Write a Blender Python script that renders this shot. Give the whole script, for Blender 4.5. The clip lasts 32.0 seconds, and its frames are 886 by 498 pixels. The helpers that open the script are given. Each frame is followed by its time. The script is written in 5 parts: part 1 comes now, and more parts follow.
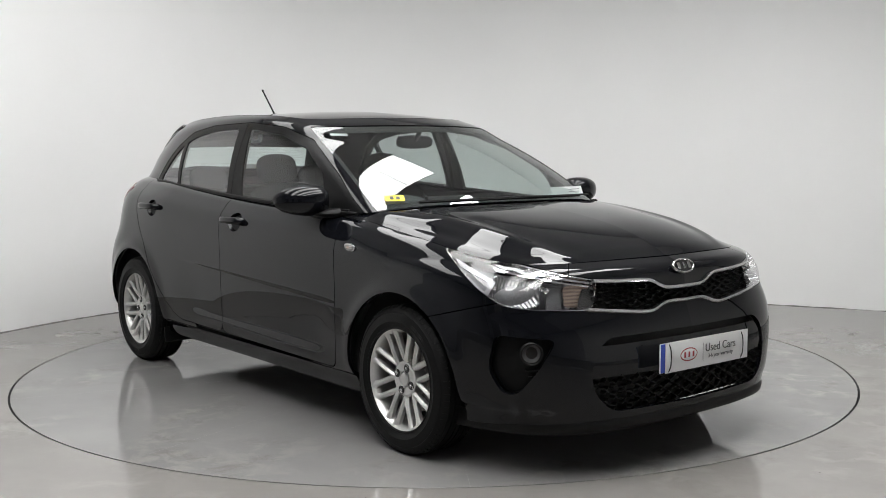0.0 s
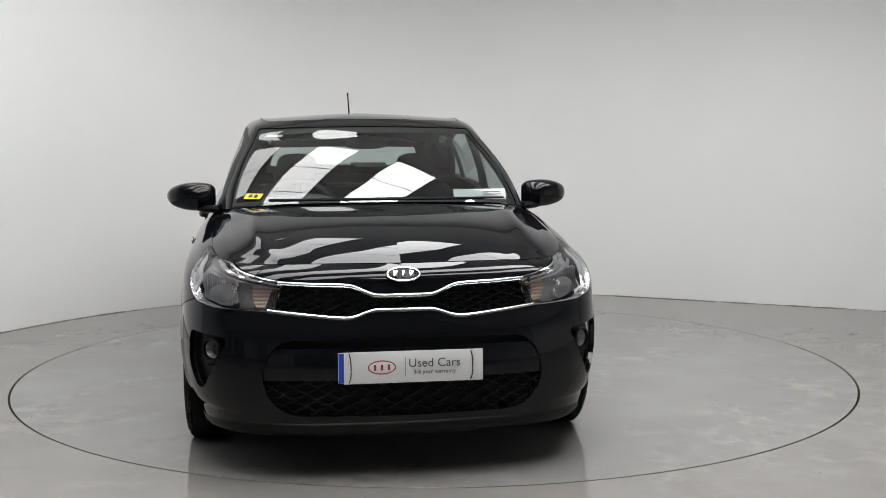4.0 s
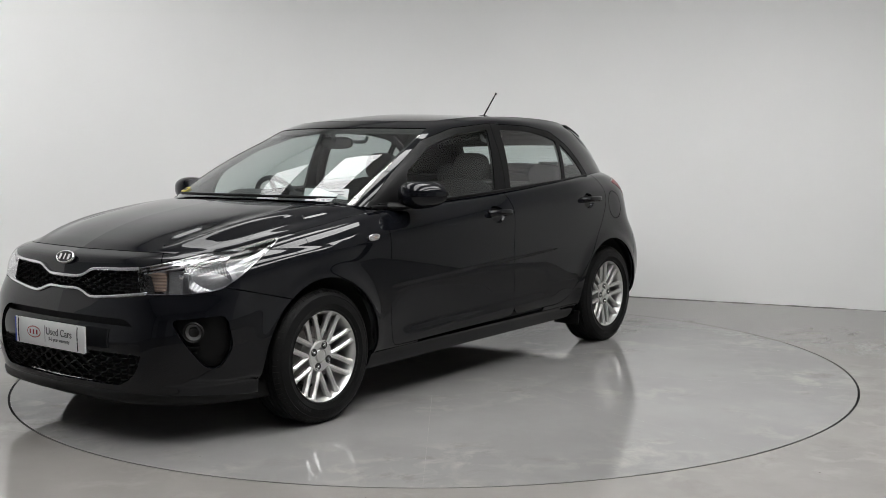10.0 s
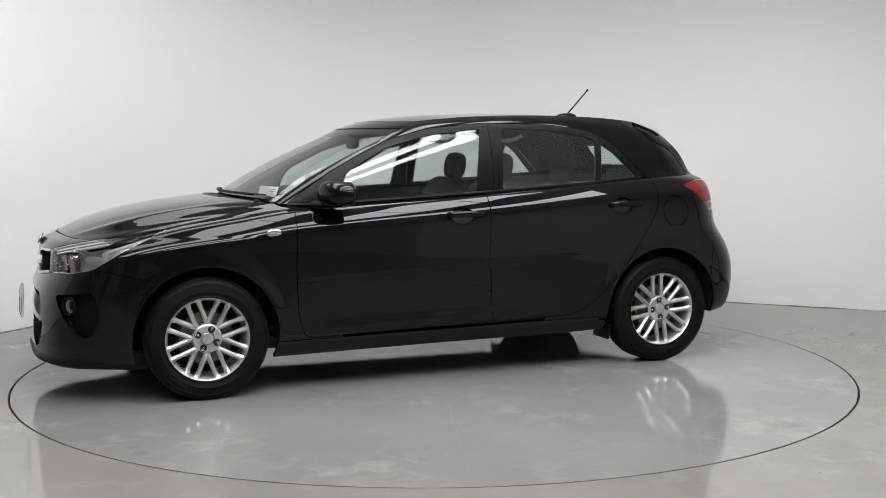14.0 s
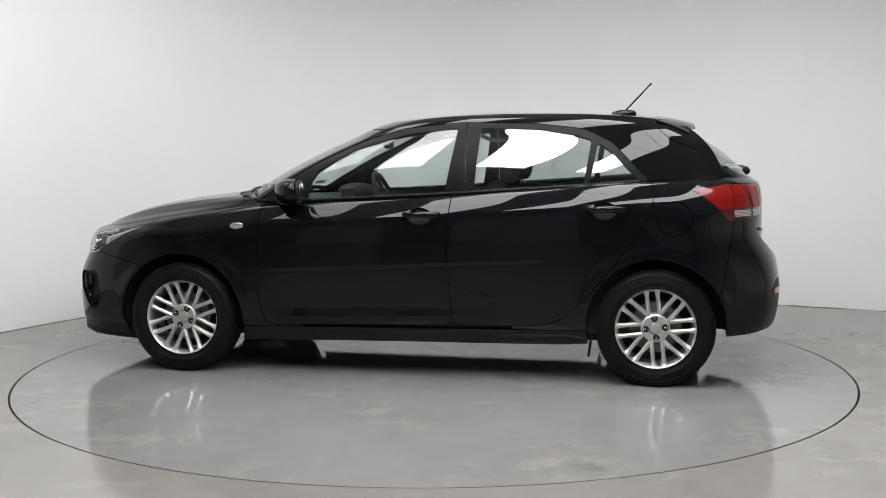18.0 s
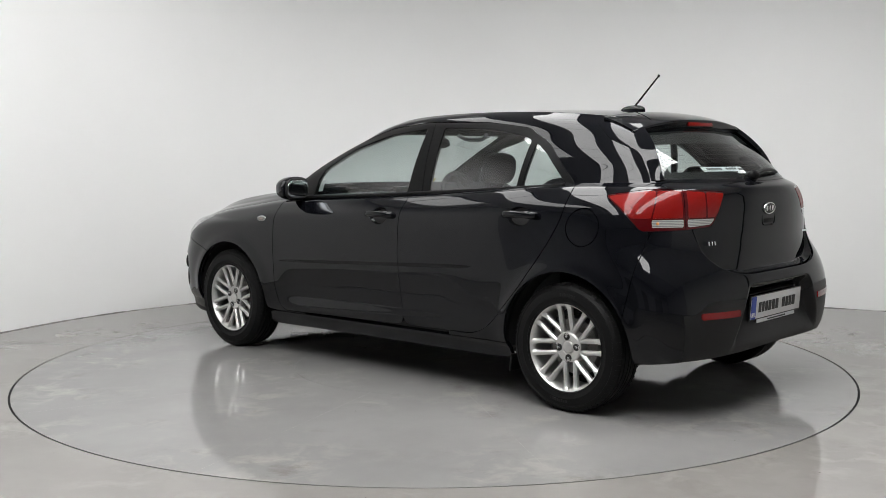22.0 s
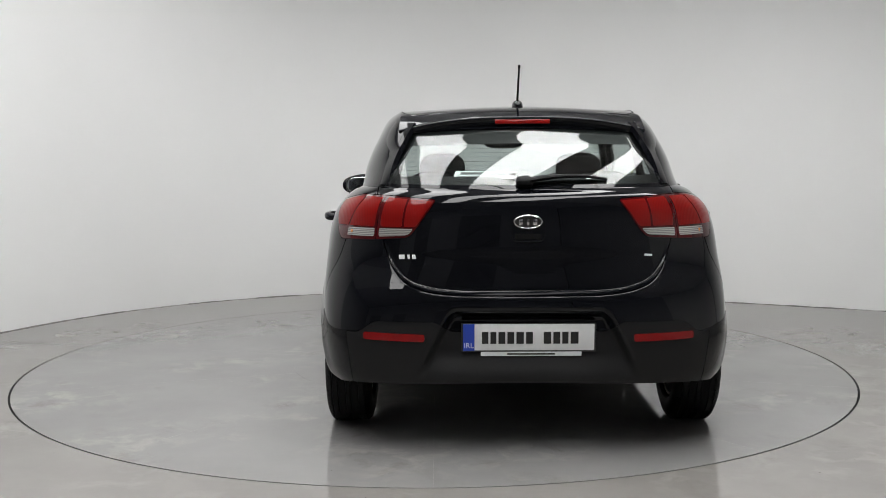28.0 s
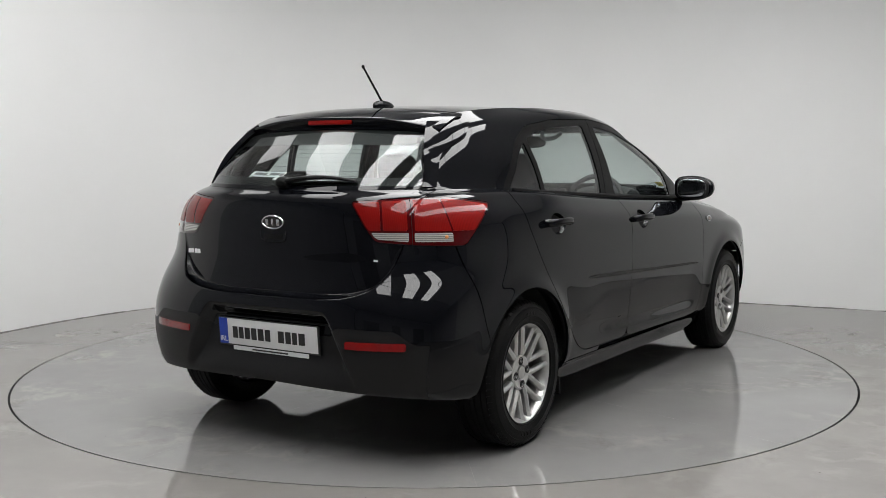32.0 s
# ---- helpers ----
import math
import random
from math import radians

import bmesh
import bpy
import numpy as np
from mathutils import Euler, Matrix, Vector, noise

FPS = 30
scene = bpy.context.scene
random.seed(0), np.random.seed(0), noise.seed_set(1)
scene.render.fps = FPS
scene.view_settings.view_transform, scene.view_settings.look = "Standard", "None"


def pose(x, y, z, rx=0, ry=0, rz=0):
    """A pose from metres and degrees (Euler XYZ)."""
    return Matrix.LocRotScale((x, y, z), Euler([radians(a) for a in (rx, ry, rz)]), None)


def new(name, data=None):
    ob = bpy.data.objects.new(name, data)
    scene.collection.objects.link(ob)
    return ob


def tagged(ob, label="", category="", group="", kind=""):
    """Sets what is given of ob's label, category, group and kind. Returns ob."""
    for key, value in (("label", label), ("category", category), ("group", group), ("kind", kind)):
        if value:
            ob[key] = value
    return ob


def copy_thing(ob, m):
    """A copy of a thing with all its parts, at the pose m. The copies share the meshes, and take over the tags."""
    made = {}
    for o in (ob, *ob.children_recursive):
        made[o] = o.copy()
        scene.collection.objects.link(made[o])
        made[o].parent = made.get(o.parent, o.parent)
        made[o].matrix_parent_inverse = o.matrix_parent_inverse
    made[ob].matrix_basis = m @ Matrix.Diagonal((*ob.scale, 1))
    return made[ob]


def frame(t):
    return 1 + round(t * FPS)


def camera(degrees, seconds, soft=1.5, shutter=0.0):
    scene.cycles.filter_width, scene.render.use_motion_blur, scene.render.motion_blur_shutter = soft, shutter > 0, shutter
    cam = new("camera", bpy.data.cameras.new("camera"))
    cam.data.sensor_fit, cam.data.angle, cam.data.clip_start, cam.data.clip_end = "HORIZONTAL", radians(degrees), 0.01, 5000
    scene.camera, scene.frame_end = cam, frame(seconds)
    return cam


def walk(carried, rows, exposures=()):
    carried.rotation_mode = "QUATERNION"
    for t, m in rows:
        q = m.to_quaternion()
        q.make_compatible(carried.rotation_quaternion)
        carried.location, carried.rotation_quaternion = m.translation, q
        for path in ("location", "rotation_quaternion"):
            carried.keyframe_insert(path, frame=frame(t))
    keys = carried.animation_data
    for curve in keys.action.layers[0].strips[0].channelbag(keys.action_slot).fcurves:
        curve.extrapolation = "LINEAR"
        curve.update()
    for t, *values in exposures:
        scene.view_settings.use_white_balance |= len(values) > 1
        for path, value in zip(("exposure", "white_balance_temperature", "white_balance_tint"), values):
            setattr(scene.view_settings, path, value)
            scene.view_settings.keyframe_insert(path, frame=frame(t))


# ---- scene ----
cam = camera(44.97, 32.0, soft=0.5)
EYE = (0.0, -6.063, 1.227)
CAM_POSE = pose(*EYE, 90 - 5.35, 0, -0.463) @ pose(0, 0, 0, 0, 0, -0.30)
# the camera darkens and brightens a little as the dark car turns
walk(cam, [(0.0, CAM_POSE), (32.0, CAM_POSE)],
     [(0.0, 0.0), (0.3, -0.04), (0.9, -0.18), (3.5, -0.18), (11.5, -0.16), (12.2, -0.12), (12.9, 0.02), (23.1, 0.02), (23.8, -0.16), (32.0, -0.16)])

# turn of the platform and of the car on it: seconds, degrees
TURN = [(0, -51.7), (1, -58.95), (3, -74.4), (6, -97.24), (9, -120.34), (13, -151.53), (19, -198.78), (23, -231.16), (28, -271.14), (32, -303.1)]
CAR_OFFSET = (0.058, -0.409)

# ---------------------------------------------------------------- numbers and curves


def pchip(points):
    """A smooth function through points that never overshoots."""
    px = np.array([p[0] for p in points], float)
    py = np.array([p[1] for p in points], float)
    if px[0] > px[-1]:
        px, py = px[::-1], py[::-1]
    h, d = np.diff(px), np.diff(py) / np.diff(px)
    m = np.zeros(len(px))
    for i in range(1, len(px) - 1):
        if d[i - 1] * d[i] > 0:
            w1, w2 = 2 * h[i] + h[i - 1], h[i] + 2 * h[i - 1]
            m[i] = (w1 + w2) / (w1 / d[i - 1] + w2 / d[i])
    m[0], m[-1] = d[0], d[-1]

    def f(x):
        x = np.clip(np.asarray(x, float), px[0], px[-1])
        i = np.clip(np.searchsorted(px, x) - 1, 0, len(h) - 1)
        t = (x - px[i]) / h[i]
        return ((1 + 2 * t) * (1 - t) ** 2 * py[i] + t * (1 - t) ** 2 * h[i] * m[i]
                + t * t * (3 - 2 * t) * py[i + 1] + t * t * (t - 1) * h[i] * m[i + 1])
    return f


def spline(points, n, closed=False):
    """n points along a smooth curve through the given ones, evenly spaced."""
    p = np.array(points, float)
    k = len(p)
    if closed:
        q = np.vstack([p[-1], p, p[0], p[1]])
        segs = k
    else:
        q = np.vstack([2 * p[0] - p[1], p, 2 * p[-1] - p[-2]])
        segs = k - 1
    out = []
    for i in range(segs):
        a, b, c, d = q[i:i + 4]
        t = np.linspace(0, 1, 24, endpoint=False)[:, None]
        out.append(0.5 * (2 * b + (c - a) * t + (2 * a - 5 * b + 4 * c - d) * t ** 2 + (3 * b - a - 3 * c + d) * t ** 3))
    out.append(q[-2][None] if not closed else p[:1])
    return resample(np.vstack(out), n, closed)


def resample(p, n, closed=False):
    s = np.concatenate([[0], np.cumsum(np.linalg.norm(np.diff(p, axis=0), axis=1))])
    t = np.linspace(0, s[-1], n + 1)[:-1] if closed else np.linspace(0, s[-1], n)
    return np.stack([np.interp(t, s, p[:, i]) for i in range(p.shape[1])], 1)


def soft(points, sigma):
    """pchip with its bends evened out over about sigma."""
    f = pchip(points)
    a, b = min(p[0] for p in points), max(p[0] for p in points)
    step = sigma / 6
    x = np.arange(a - 4 * sigma, b + 4 * sigma, step)
    y = f(x)
    lo, hi = (f(a + step) - f(a)) / step, (f(b) - f(b - step)) / step
    y = y + np.minimum(x - a, 0) * lo + np.maximum(x - b, 0) * hi
    k = np.exp(-0.5 * (np.arange(-18, 19) / 6) ** 2)
    y = np.convolve(y, k / k.sum(), "same")

    def g(q):
        return np.interp(np.clip(np.asarray(q, float), a, b), x, y)
    return g


def fair(parts, counts, sigma):
    """Curves that follow one another from the middle line round to the middle line again, evened out as one."""
    step = 0.005
    P, cuts = [], [0]
    for p in parts:
        c = spline(p, 2000)
        n = max(int(round(np.linalg.norm(np.diff(c, axis=0), axis=1).sum() / step)), 4)
        P.append(resample(c, n + 1)[(1 if P else 0):])
        cuts.append(cuts[-1] + n)
    P = np.vstack(P)
    h = int(4 * sigma / step)
    flip = np.array([1, -1, 1])
    Q = np.vstack([P[1:h + 1][::-1] * flip, P, P[-h - 1:-1][::-1] * flip])
    k = np.exp(-0.5 * (np.arange(-h, h + 1) * step / sigma) ** 2)
    k /= k.sum()
    Q = np.stack([np.convolve(Q[:, i], k, "valid") for i in range(3)], 1)
    return [resample(Q[a:b + 1], n) for a, b, n in zip(cuts, cuts[1:], counts)]


def sdf(x, y, poly):
    """Signed distance to a closed outline in two dimensions, below zero inside."""
    q = np.array(poly, float)
    a, b = q, np.roll(q, -1, 0)
    e = b - a
    w = np.stack([x, y], -1)[:, None] - a[None]
    t = np.clip((w * e).sum(-1) / np.maximum((e * e).sum(-1), 1e-12), 0, 1)
    d = np.sqrt(((w - e * t[..., None]) ** 2).sum(-1)).min(1)
    c1, c2 = a[None, :, 1] <= y[:, None], b[None, :, 1] > y[:, None]
    cr = e[None, :, 0] * w[..., 1] - e[None, :, 1] * w[..., 0]
    wn = (c1 & c2 & (cr > 0)).sum(1) - (~c1 & ~c2 & (cr < 0)).sum(1)
    return np.where(wn != 0, -d, d)


def rounded(poly, r=0.02):
    """An outline with its corners rounded to about the radius r."""
    p = np.array(poly, float)
    out = []
    for i in range(len(p)):
        a, b, c = p[i - 1], p[i], p[(i + 1) % len(p)]
        u, w = a - b, c - b
        lu, lw = np.linalg.norm(u), np.linalg.norm(w)
        k = min(r, 0.45 * lu, 0.45 * lw)
        s, e = b + u / lu * k, b + w / lw * k
        for t in np.linspace(0, 1, 6):
            out.append((1 - t) ** 2 * s + 2 * t * (1 - t) * b + t * t * e)
    return np.array(out)


def smooth(a, b, x):
    t = np.clip((np.asarray(x, float) - a) / (b - a), 0, 1)
    return t * t * (3 - 2 * t)


# ---------------------------------------------------------------- meshes: a surface is (vertices with normal and two parameters, faces)


def surf(P, s=None, v=None):
    nu, nv = P.shape[:2]
    n = np.cross(np.gradient(P, axis=0), np.gradient(P, axis=1))
    n /= np.maximum(np.linalg.norm(n, axis=2, keepdims=True), 1e-9)
    out = P - np.array([0.0, 0.0, 0.6])
    out[..., 0] *= 0.35
    flip = (n * out).sum() < 0
    if flip:
        n = -n
    s = np.linspace(0, 1, nu) if s is None else s
    v = np.linspace(0, 1, nv) if v is None else v
    S, T = np.meshgrid(s, v, indexing="ij")
    V = np.concatenate([P, n, S[..., None], T[..., None]], 2).reshape(-1, 8)
    F = []
    for i in range(nu - 1):
        for j in range(nv - 1):
            a = i * nv + j
            F.append((a, a + 1, a + nv + 1, a + nv) if flip else (a, a + nv, a + nv + 1, a + 1))
    return V, F


def clip(M, g):
    """The part of a surface where g, a value for each vertex, is not below zero."""
    V, F = M
    g = np.asarray(g, float)
    g = np.where(np.abs(g) < 1e-7, 1e-7, g)
    keep = g > 0
    extra, cut, out = [], {}, []

    def on(a, b):
        k = (a, b) if a < b else (b, a)
        if k not in cut:
            t = g[k[0]] / (g[k[0]] - g[k[1]])
            extra.append(V[k[0]] + t * (V[k[1]] - V[k[0]]))
            cut[k] = len(V) + len(extra) - 1
        return cut[k]
    for f in F:
        kk = [keep[i] for i in f]
        if all(kk):
            out.append(f)
        elif any(kk):
            w = []
            for i, a in enumerate(f):
                b = f[(i + 1) % len(f)]
                if keep[a]:
                    w.append(a)
                if keep[a] != keep[b]:
                    w.append(on(a, b))
            if len(w) > 2:
                out.append(tuple(w))
    W = np.vstack([V, np.array(extra)]) if extra else V
    used = sorted({i for f in out for i in f})
    ren = {a: i for i, a in enumerate(used)}
    return W[used], [tuple(ren[i] for i in f) for f in out]


def offset(M, d):
    V = M[0].copy()
    V[:, :3] += d * V[:, 3:6]
    return V, M[1]


def mirrored(M):
    V = M[0].copy()
    V[:, 1] *= -1
    V[:, 4] *= -1
    return V, [tuple(reversed(f)) for f in M[1]]


def joined(*Ms):
    V, F, k = [], [], 0
    for m in Ms:
        V.append(m[0])
        F += [tuple(i + k for i in f) for f in m[1]]
        k += len(m[0])
    return np.vstack(V), F


def rim(M, depth):
    """A surface with its edges folded inwards, so that it has thickness; none along the middle line."""
    V, F = M
    count = {}
    for f in F:
        for i, a in enumerate(f):
            b = f[(i + 1) % len(f)]
            count[(a, b)] = 1
    R, G, k = [], [], len(V)
    for a, b in count:
        if (b, a) in count or (abs(V[a, 1]) < 2e-4 and abs(V[b, 1]) < 2e-4):
            continue
        p, q = V[a], V[b]
        e = q[:3] - p[:3]
        n = np.cross(e, p[3:6])
        n /= max(np.linalg.norm(n), 1e-9)
        for w, d in ((p, 0), (p, depth), (q, depth), (q, 0)):
            r = w.copy()
            r[:3] -= d * w[3:6]
            r[3:6] = n
            R.append(r)
        G.append((k, k + 1, k + 2, k + 3))
        k += 4
    return (np.vstack([V, np.array(R)]), F + G) if R else M


def link(name, V, F, material, parent=None, label="", normals=None):
    me = bpy.data.meshes.new(name)
    me.from_pydata([tuple(map(float, p[:3])) for p in V], [], F)
    me.polygons.foreach_set("use_smooth", [True] * len(me.polygons))
    if normals is not None:
        me.normals_split_custom_set_from_vertices([tuple(map(float, p)) for p in normals])
    me.materials.append(material)
    ob = new(name, me)
    ob.parent = parent
    if label:
        tagged(ob, label=label)
    return ob


def panel(name, M, material, parent, depth=0.012, label="", both=False):
    """A curved panel with folded edges as one mesh; both: with its mirror image."""
    if both:
        a = rim(M, depth)
        M = joined(a, mirrored(a))
    else:
        M = rim(M, depth)
    return link(name, M[0], M[1], material, parent, label, M[0][:, 3:6])


def part(name, bm, material, parent, label="", flat=False, m=None):
    if m is not None:
        bmesh.ops.transform(bm, matrix=m, verts=bm.verts)
    me = bpy.data.meshes.new(name)
    for f in bm.faces:
        f.smooth = not flat
    if not flat:
        for e in bm.edges:
            if len(e.link_faces) == 2 and e.calc_face_angle(0) > 0.6:
                e.smooth = False
    bm.to_mesh(me)
    bm.free()
    me.materials.append(material)
    ob = new(name, me)
    ob.parent = parent
    if label:
        tagged(ob, label=label)
    return ob


def box(sx, sy, sz, bevel=0.0, segments=2, at=(0, 0, 0), turn=(0, 0, 0)):
    bm = bmesh.new()
    bmesh.ops.create_cube(bm, size=1)
    bmesh.ops.scale(bm, vec=(sx, sy, sz), verts=bm.verts)
    if bevel:
        bmesh.ops.bevel(bm, geom=bm.edges[:], offset=bevel, segments=segments, profile=0.6, affect="EDGES")
    bmesh.ops.transform(bm, matrix=pose(*at, *turn), verts=bm.verts)
    return bm


def lathe(profile, n=64, axis="y"):
    """Turns a profile of (radius, distance along the axis) round it."""
    V, F, k = [], [], len(profile)
    for i in range(n):
        a = 2 * math.pi * i / n
        for r, h in profile:
            V.append((r * math.cos(a), h, r * math.sin(a)) if axis == "y" else (r * math.cos(a), r * math.sin(a), h))
    for i in range(n):
        j = (i + 1) % n
        for q in range(k - 1):
            F.append((i * k + q, i * k + q + 1, j * k + q + 1, j * k + q))
    bm = bmesh.new()
    vs = [bm.verts.new(v) for v in V]
    for f in F:
        bm.faces.new([vs[i] for i in f])
    bmesh.ops.remove_doubles(bm, verts=bm.verts, dist=1e-6)
    bmesh.ops.recalc_face_normals(bm, faces=bm.faces)
    return bm


def tube(points, r, n=10, taper=None, flat=1.0):
    """A round bar along points; flat squeezes it across."""
    P = [Vector(p) for p in points]
    bm = bmesh.new()
    rings = []
    up = Vector((0, 0, 1))
    for i, p in enumerate(P):
        t = (P[min(i + 1, len(P) - 1)] - P[max(i - 1, 0)]).normalized()
        x = t.cross(up)
        if x.length < 0.05:
            x = t.cross(Vector((0, 1, 0)))
        x.normalize()
        y = x.cross(t)
        rr = r if taper is None else r + (taper - r) * i / (len(P) - 1)
        rings.append([bm.verts.new(p + rr * (math.cos(2 * math.pi * j / n) * x + flat * math.sin(2 * math.pi * j / n) * y)) for j in range(n)])
    for a, b in zip(rings, rings[1:]):
        for j in range(n):
            bm.faces.new((a[j], a[(j + 1) % n], b[(j + 1) % n], b[j]))
    bm.faces.new(rings[0][::-1])
    bm.faces.new(rings[-1])
    bmesh.ops.recalc_face_normals(bm, faces=bm.faces)
    return bm


def merged(*bms):
    """Several bmeshes as one."""
    out = bmesh.new()
    for b in bms:
        me = bpy.data.meshes.new("piece")
        b.to_mesh(me)
        out.from_mesh(me)
        b.free()
        bpy.data.meshes.remove(me)
    return out


def blob(sx, sy, sz, e=2.6, nu=28, nv=18):
    """A rounded cushion shape: a superellipsoid of half sizes sx, sy, sz."""
    def c(w, k):
        return math.copysign(abs(math.cos(w)) ** k, math.cos(w))

    def s_(w, k):
        return math.copysign(abs(math.sin(w)) ** k, math.sin(w))
    k = 2 / e
    bm = bmesh.new()
    rows = []
    for j in range(1, nv):
        t = -math.pi / 2 + math.pi * j / nv
        rows.append([bm.verts.new((sx * c(t, k) * c(u, k), sy * c(t, k) * s_(u, k), sz * s_(t, k)))
                     for u in [2 * math.pi * i / nu for i in range(nu)]])
    for a, b in zip(rows, rows[1:]):
        for i in range(nu):
            bm.faces.new((a[i], a[(i + 1) % nu], b[(i + 1) % nu], b[i]))
    lo, hi = bm.verts.new((0, 0, -sz)), bm.verts.new((0, 0, sz))
    for i in range(nu):
        bm.faces.new((lo, rows[0][(i + 1) % nu], rows[0][i]))
        bm.faces.new((hi, rows[-1][i], rows[-1][(i + 1) % nu]))
    return bm


# ---------------------------------------------------------------- materials


def material(name):
    m = bpy.data.materials.new(name)
    m.use_nodes = True
    nt = m.node_tree
    return m, nt, nt.nodes["Principled BSDF"]


def put(nt, kind, **values):
    n = nt.nodes.new(kind)
    for k, v in values.items():
        n.inputs[k.replace("_", " ")].default_value = v
    return n


def grained(name, colour, rough=0.5, metal=0.0, scale=40.0, vary=0.15, bump=0.0, bump_scale=300.0, coat=0.0, spec=0.5, big=3.0, rough_vary=0.0, coat_ior=1.5):
    """A surface with variation at two scales and a fine relief."""
    m, nt, b = material(name)
    tex = put(nt, "ShaderNodeTexCoord")
    n1, n2 = put(nt, "ShaderNodeTexNoise", Scale=scale, Detail=4.0), put(nt, "ShaderNodeTexNoise", Scale=big, Detail=3.0)
    for n in (n1, n2):
        nt.links.new(tex.outputs["Object"], n.inputs["Vector"])
    add = put(nt, "ShaderNodeMath")
    add.operation = "ADD"
    nt.links.new(n1.outputs["Fac"], add.inputs[0])
    nt.links.new(n2.outputs["Fac"], add.inputs[1])
    ramp = put(nt, "ShaderNodeMapRange")
    ramp.inputs["From Min"].default_value, ramp.inputs["From Max"].default_value = 0.6, 1.4
    ramp.inputs["To Min"].default_value, ramp.inputs["To Max"].default_value = 1 - vary, 1 + vary
    nt.links.new(add.outputs[0], ramp.inputs["Value"])
    mul = put(nt, "ShaderNodeVectorMath")
    mul.operation = "SCALE"
    mul.inputs[0].default_value = colour
    nt.links.new(ramp.outputs[0], mul.inputs["Scale"])
    nt.links.new(mul.outputs[0], b.inputs["Base Color"])
    b.inputs["Roughness"].default_value, b.inputs["Metallic"].default_value = rough, metal
    b.inputs["Coat Weight"].default_value, b.inputs["Coat Roughness"].default_value = coat, 0.015
    b.inputs["Coat IOR"].default_value = coat_ior
    b.inputs["Specular IOR Level"].default_value = spec
    if rough_vary:
        rr = put(nt, "ShaderNodeMapRange")
        rr.inputs["To Min"].default_value, rr.inputs["To Max"].default_value = rough - rough_vary, rough + rough_vary
        nt.links.new(n2.outputs["Fac"], rr.inputs["Value"])
        nt.links.new(rr.outputs[0], b.inputs["Roughness"])
    if bump:
        n3 = put(nt, "ShaderNodeTexNoise", Scale=bump_scale, Detail=3.0)
        nt.links.new(tex.outputs["Object"], n3.inputs["Vector"])
        bp = put(nt, "ShaderNodeBump", Strength=bump, Distance=0.002)
        nt.links.new(n3.outputs["Fac"], bp.inputs["Height"])
        nt.links.new(bp.outputs[0], b.inputs["Normal"])
    return m


def ribbed(name, colour, rough, ribs, depth, metal=0.0, along="Y", spec=0.2, relief=0.12, coat=1.0):
    """A moulded lamp lens with fine upright ribs under a clear coat."""
    m, nt, b = material(name)
    tex, wave = put(nt, "ShaderNodeTexCoord"), put(nt, "ShaderNodeTexWave", Scale=ribs / 20, Distortion=0.6, Detail=1.0)
    wave.bands_direction = along
    nt.links.new(tex.outputs["Object"], wave.inputs["Vector"])
    mix = put(nt, "ShaderNodeMix")
    mix.data_type = "RGBA"
    mix.inputs[6].default_value = (*[c * (1 - depth) for c in colour], 1)
    mix.inputs[7].default_value = (*colour, 1)
    nt.links.new(wave.outputs["Fac"], mix.inputs[0])
    nt.links.new(mix.outputs[2], b.inputs["Base Color"])
    b.inputs["Roughness"].default_value, b.inputs["Metallic"].default_value = rough, metal
    b.inputs["Coat Weight"].default_value, b.inputs["Coat Roughness"].default_value = coat, 0.02
    b.inputs["Coat IOR"].default_value, b.inputs["Specular IOR Level"].default_value = 1.4, spec
    bp = put(nt, "ShaderNodeBump", Strength=relief, Distance=0.002)
    nt.links.new(wave.outputs["Fac"], bp.inputs["Height"])
    nt.links.new(bp.outputs[0], b.inputs["Normal"])
    return m


def glass(name, tint, rough=0.0, base=0.08):
    """Thin glass: it lets light through, tinted, and mirrors at a slant."""
    m, nt, b = material(name)
    nt.nodes.remove(b)
    tr, gl = put(nt, "ShaderNodeBsdfTransparent", Color=(*tint, 1)), put(nt, "ShaderNodeBsdfGlossy", Roughness=rough)
    lw, mix = put(nt, "ShaderNodeLayerWeight", Blend=0.5), put(nt, "ShaderNodeMixShader")
    power, scale = put(nt, "ShaderNodeMath"), put(nt, "ShaderNodeMath")
    power.operation, scale.operation = "POWER", "MULTIPLY_ADD"
    power.inputs[1].default_value, scale.inputs[1].default_value, scale.inputs[2].default_value = 5.0, 1 - base, base
    nt.links.new(lw.outputs["Facing"], power.inputs[0])
    nt.links.new(power.outputs[0], scale.inputs[0])
    nt.links.new(scale.outputs[0], mix.inputs[0])
    nt.links.new(tr.outputs[0], mix.inputs[1])
    nt.links.new(gl.outputs[0], mix.inputs[2])
    nt.links.new(mix.outputs[0], nt.nodes["Material Output"].inputs["Surface"])
    return m


def glowing(name, colour, strength):
    m, nt, b = material(name)
    b.inputs["Base Color"].default_value = (*colour, 1)
    b.inputs["Emission Color"].default_value = (*colour, 1)
    b.inputs["Emission Strength"].default_value = strength
    return m


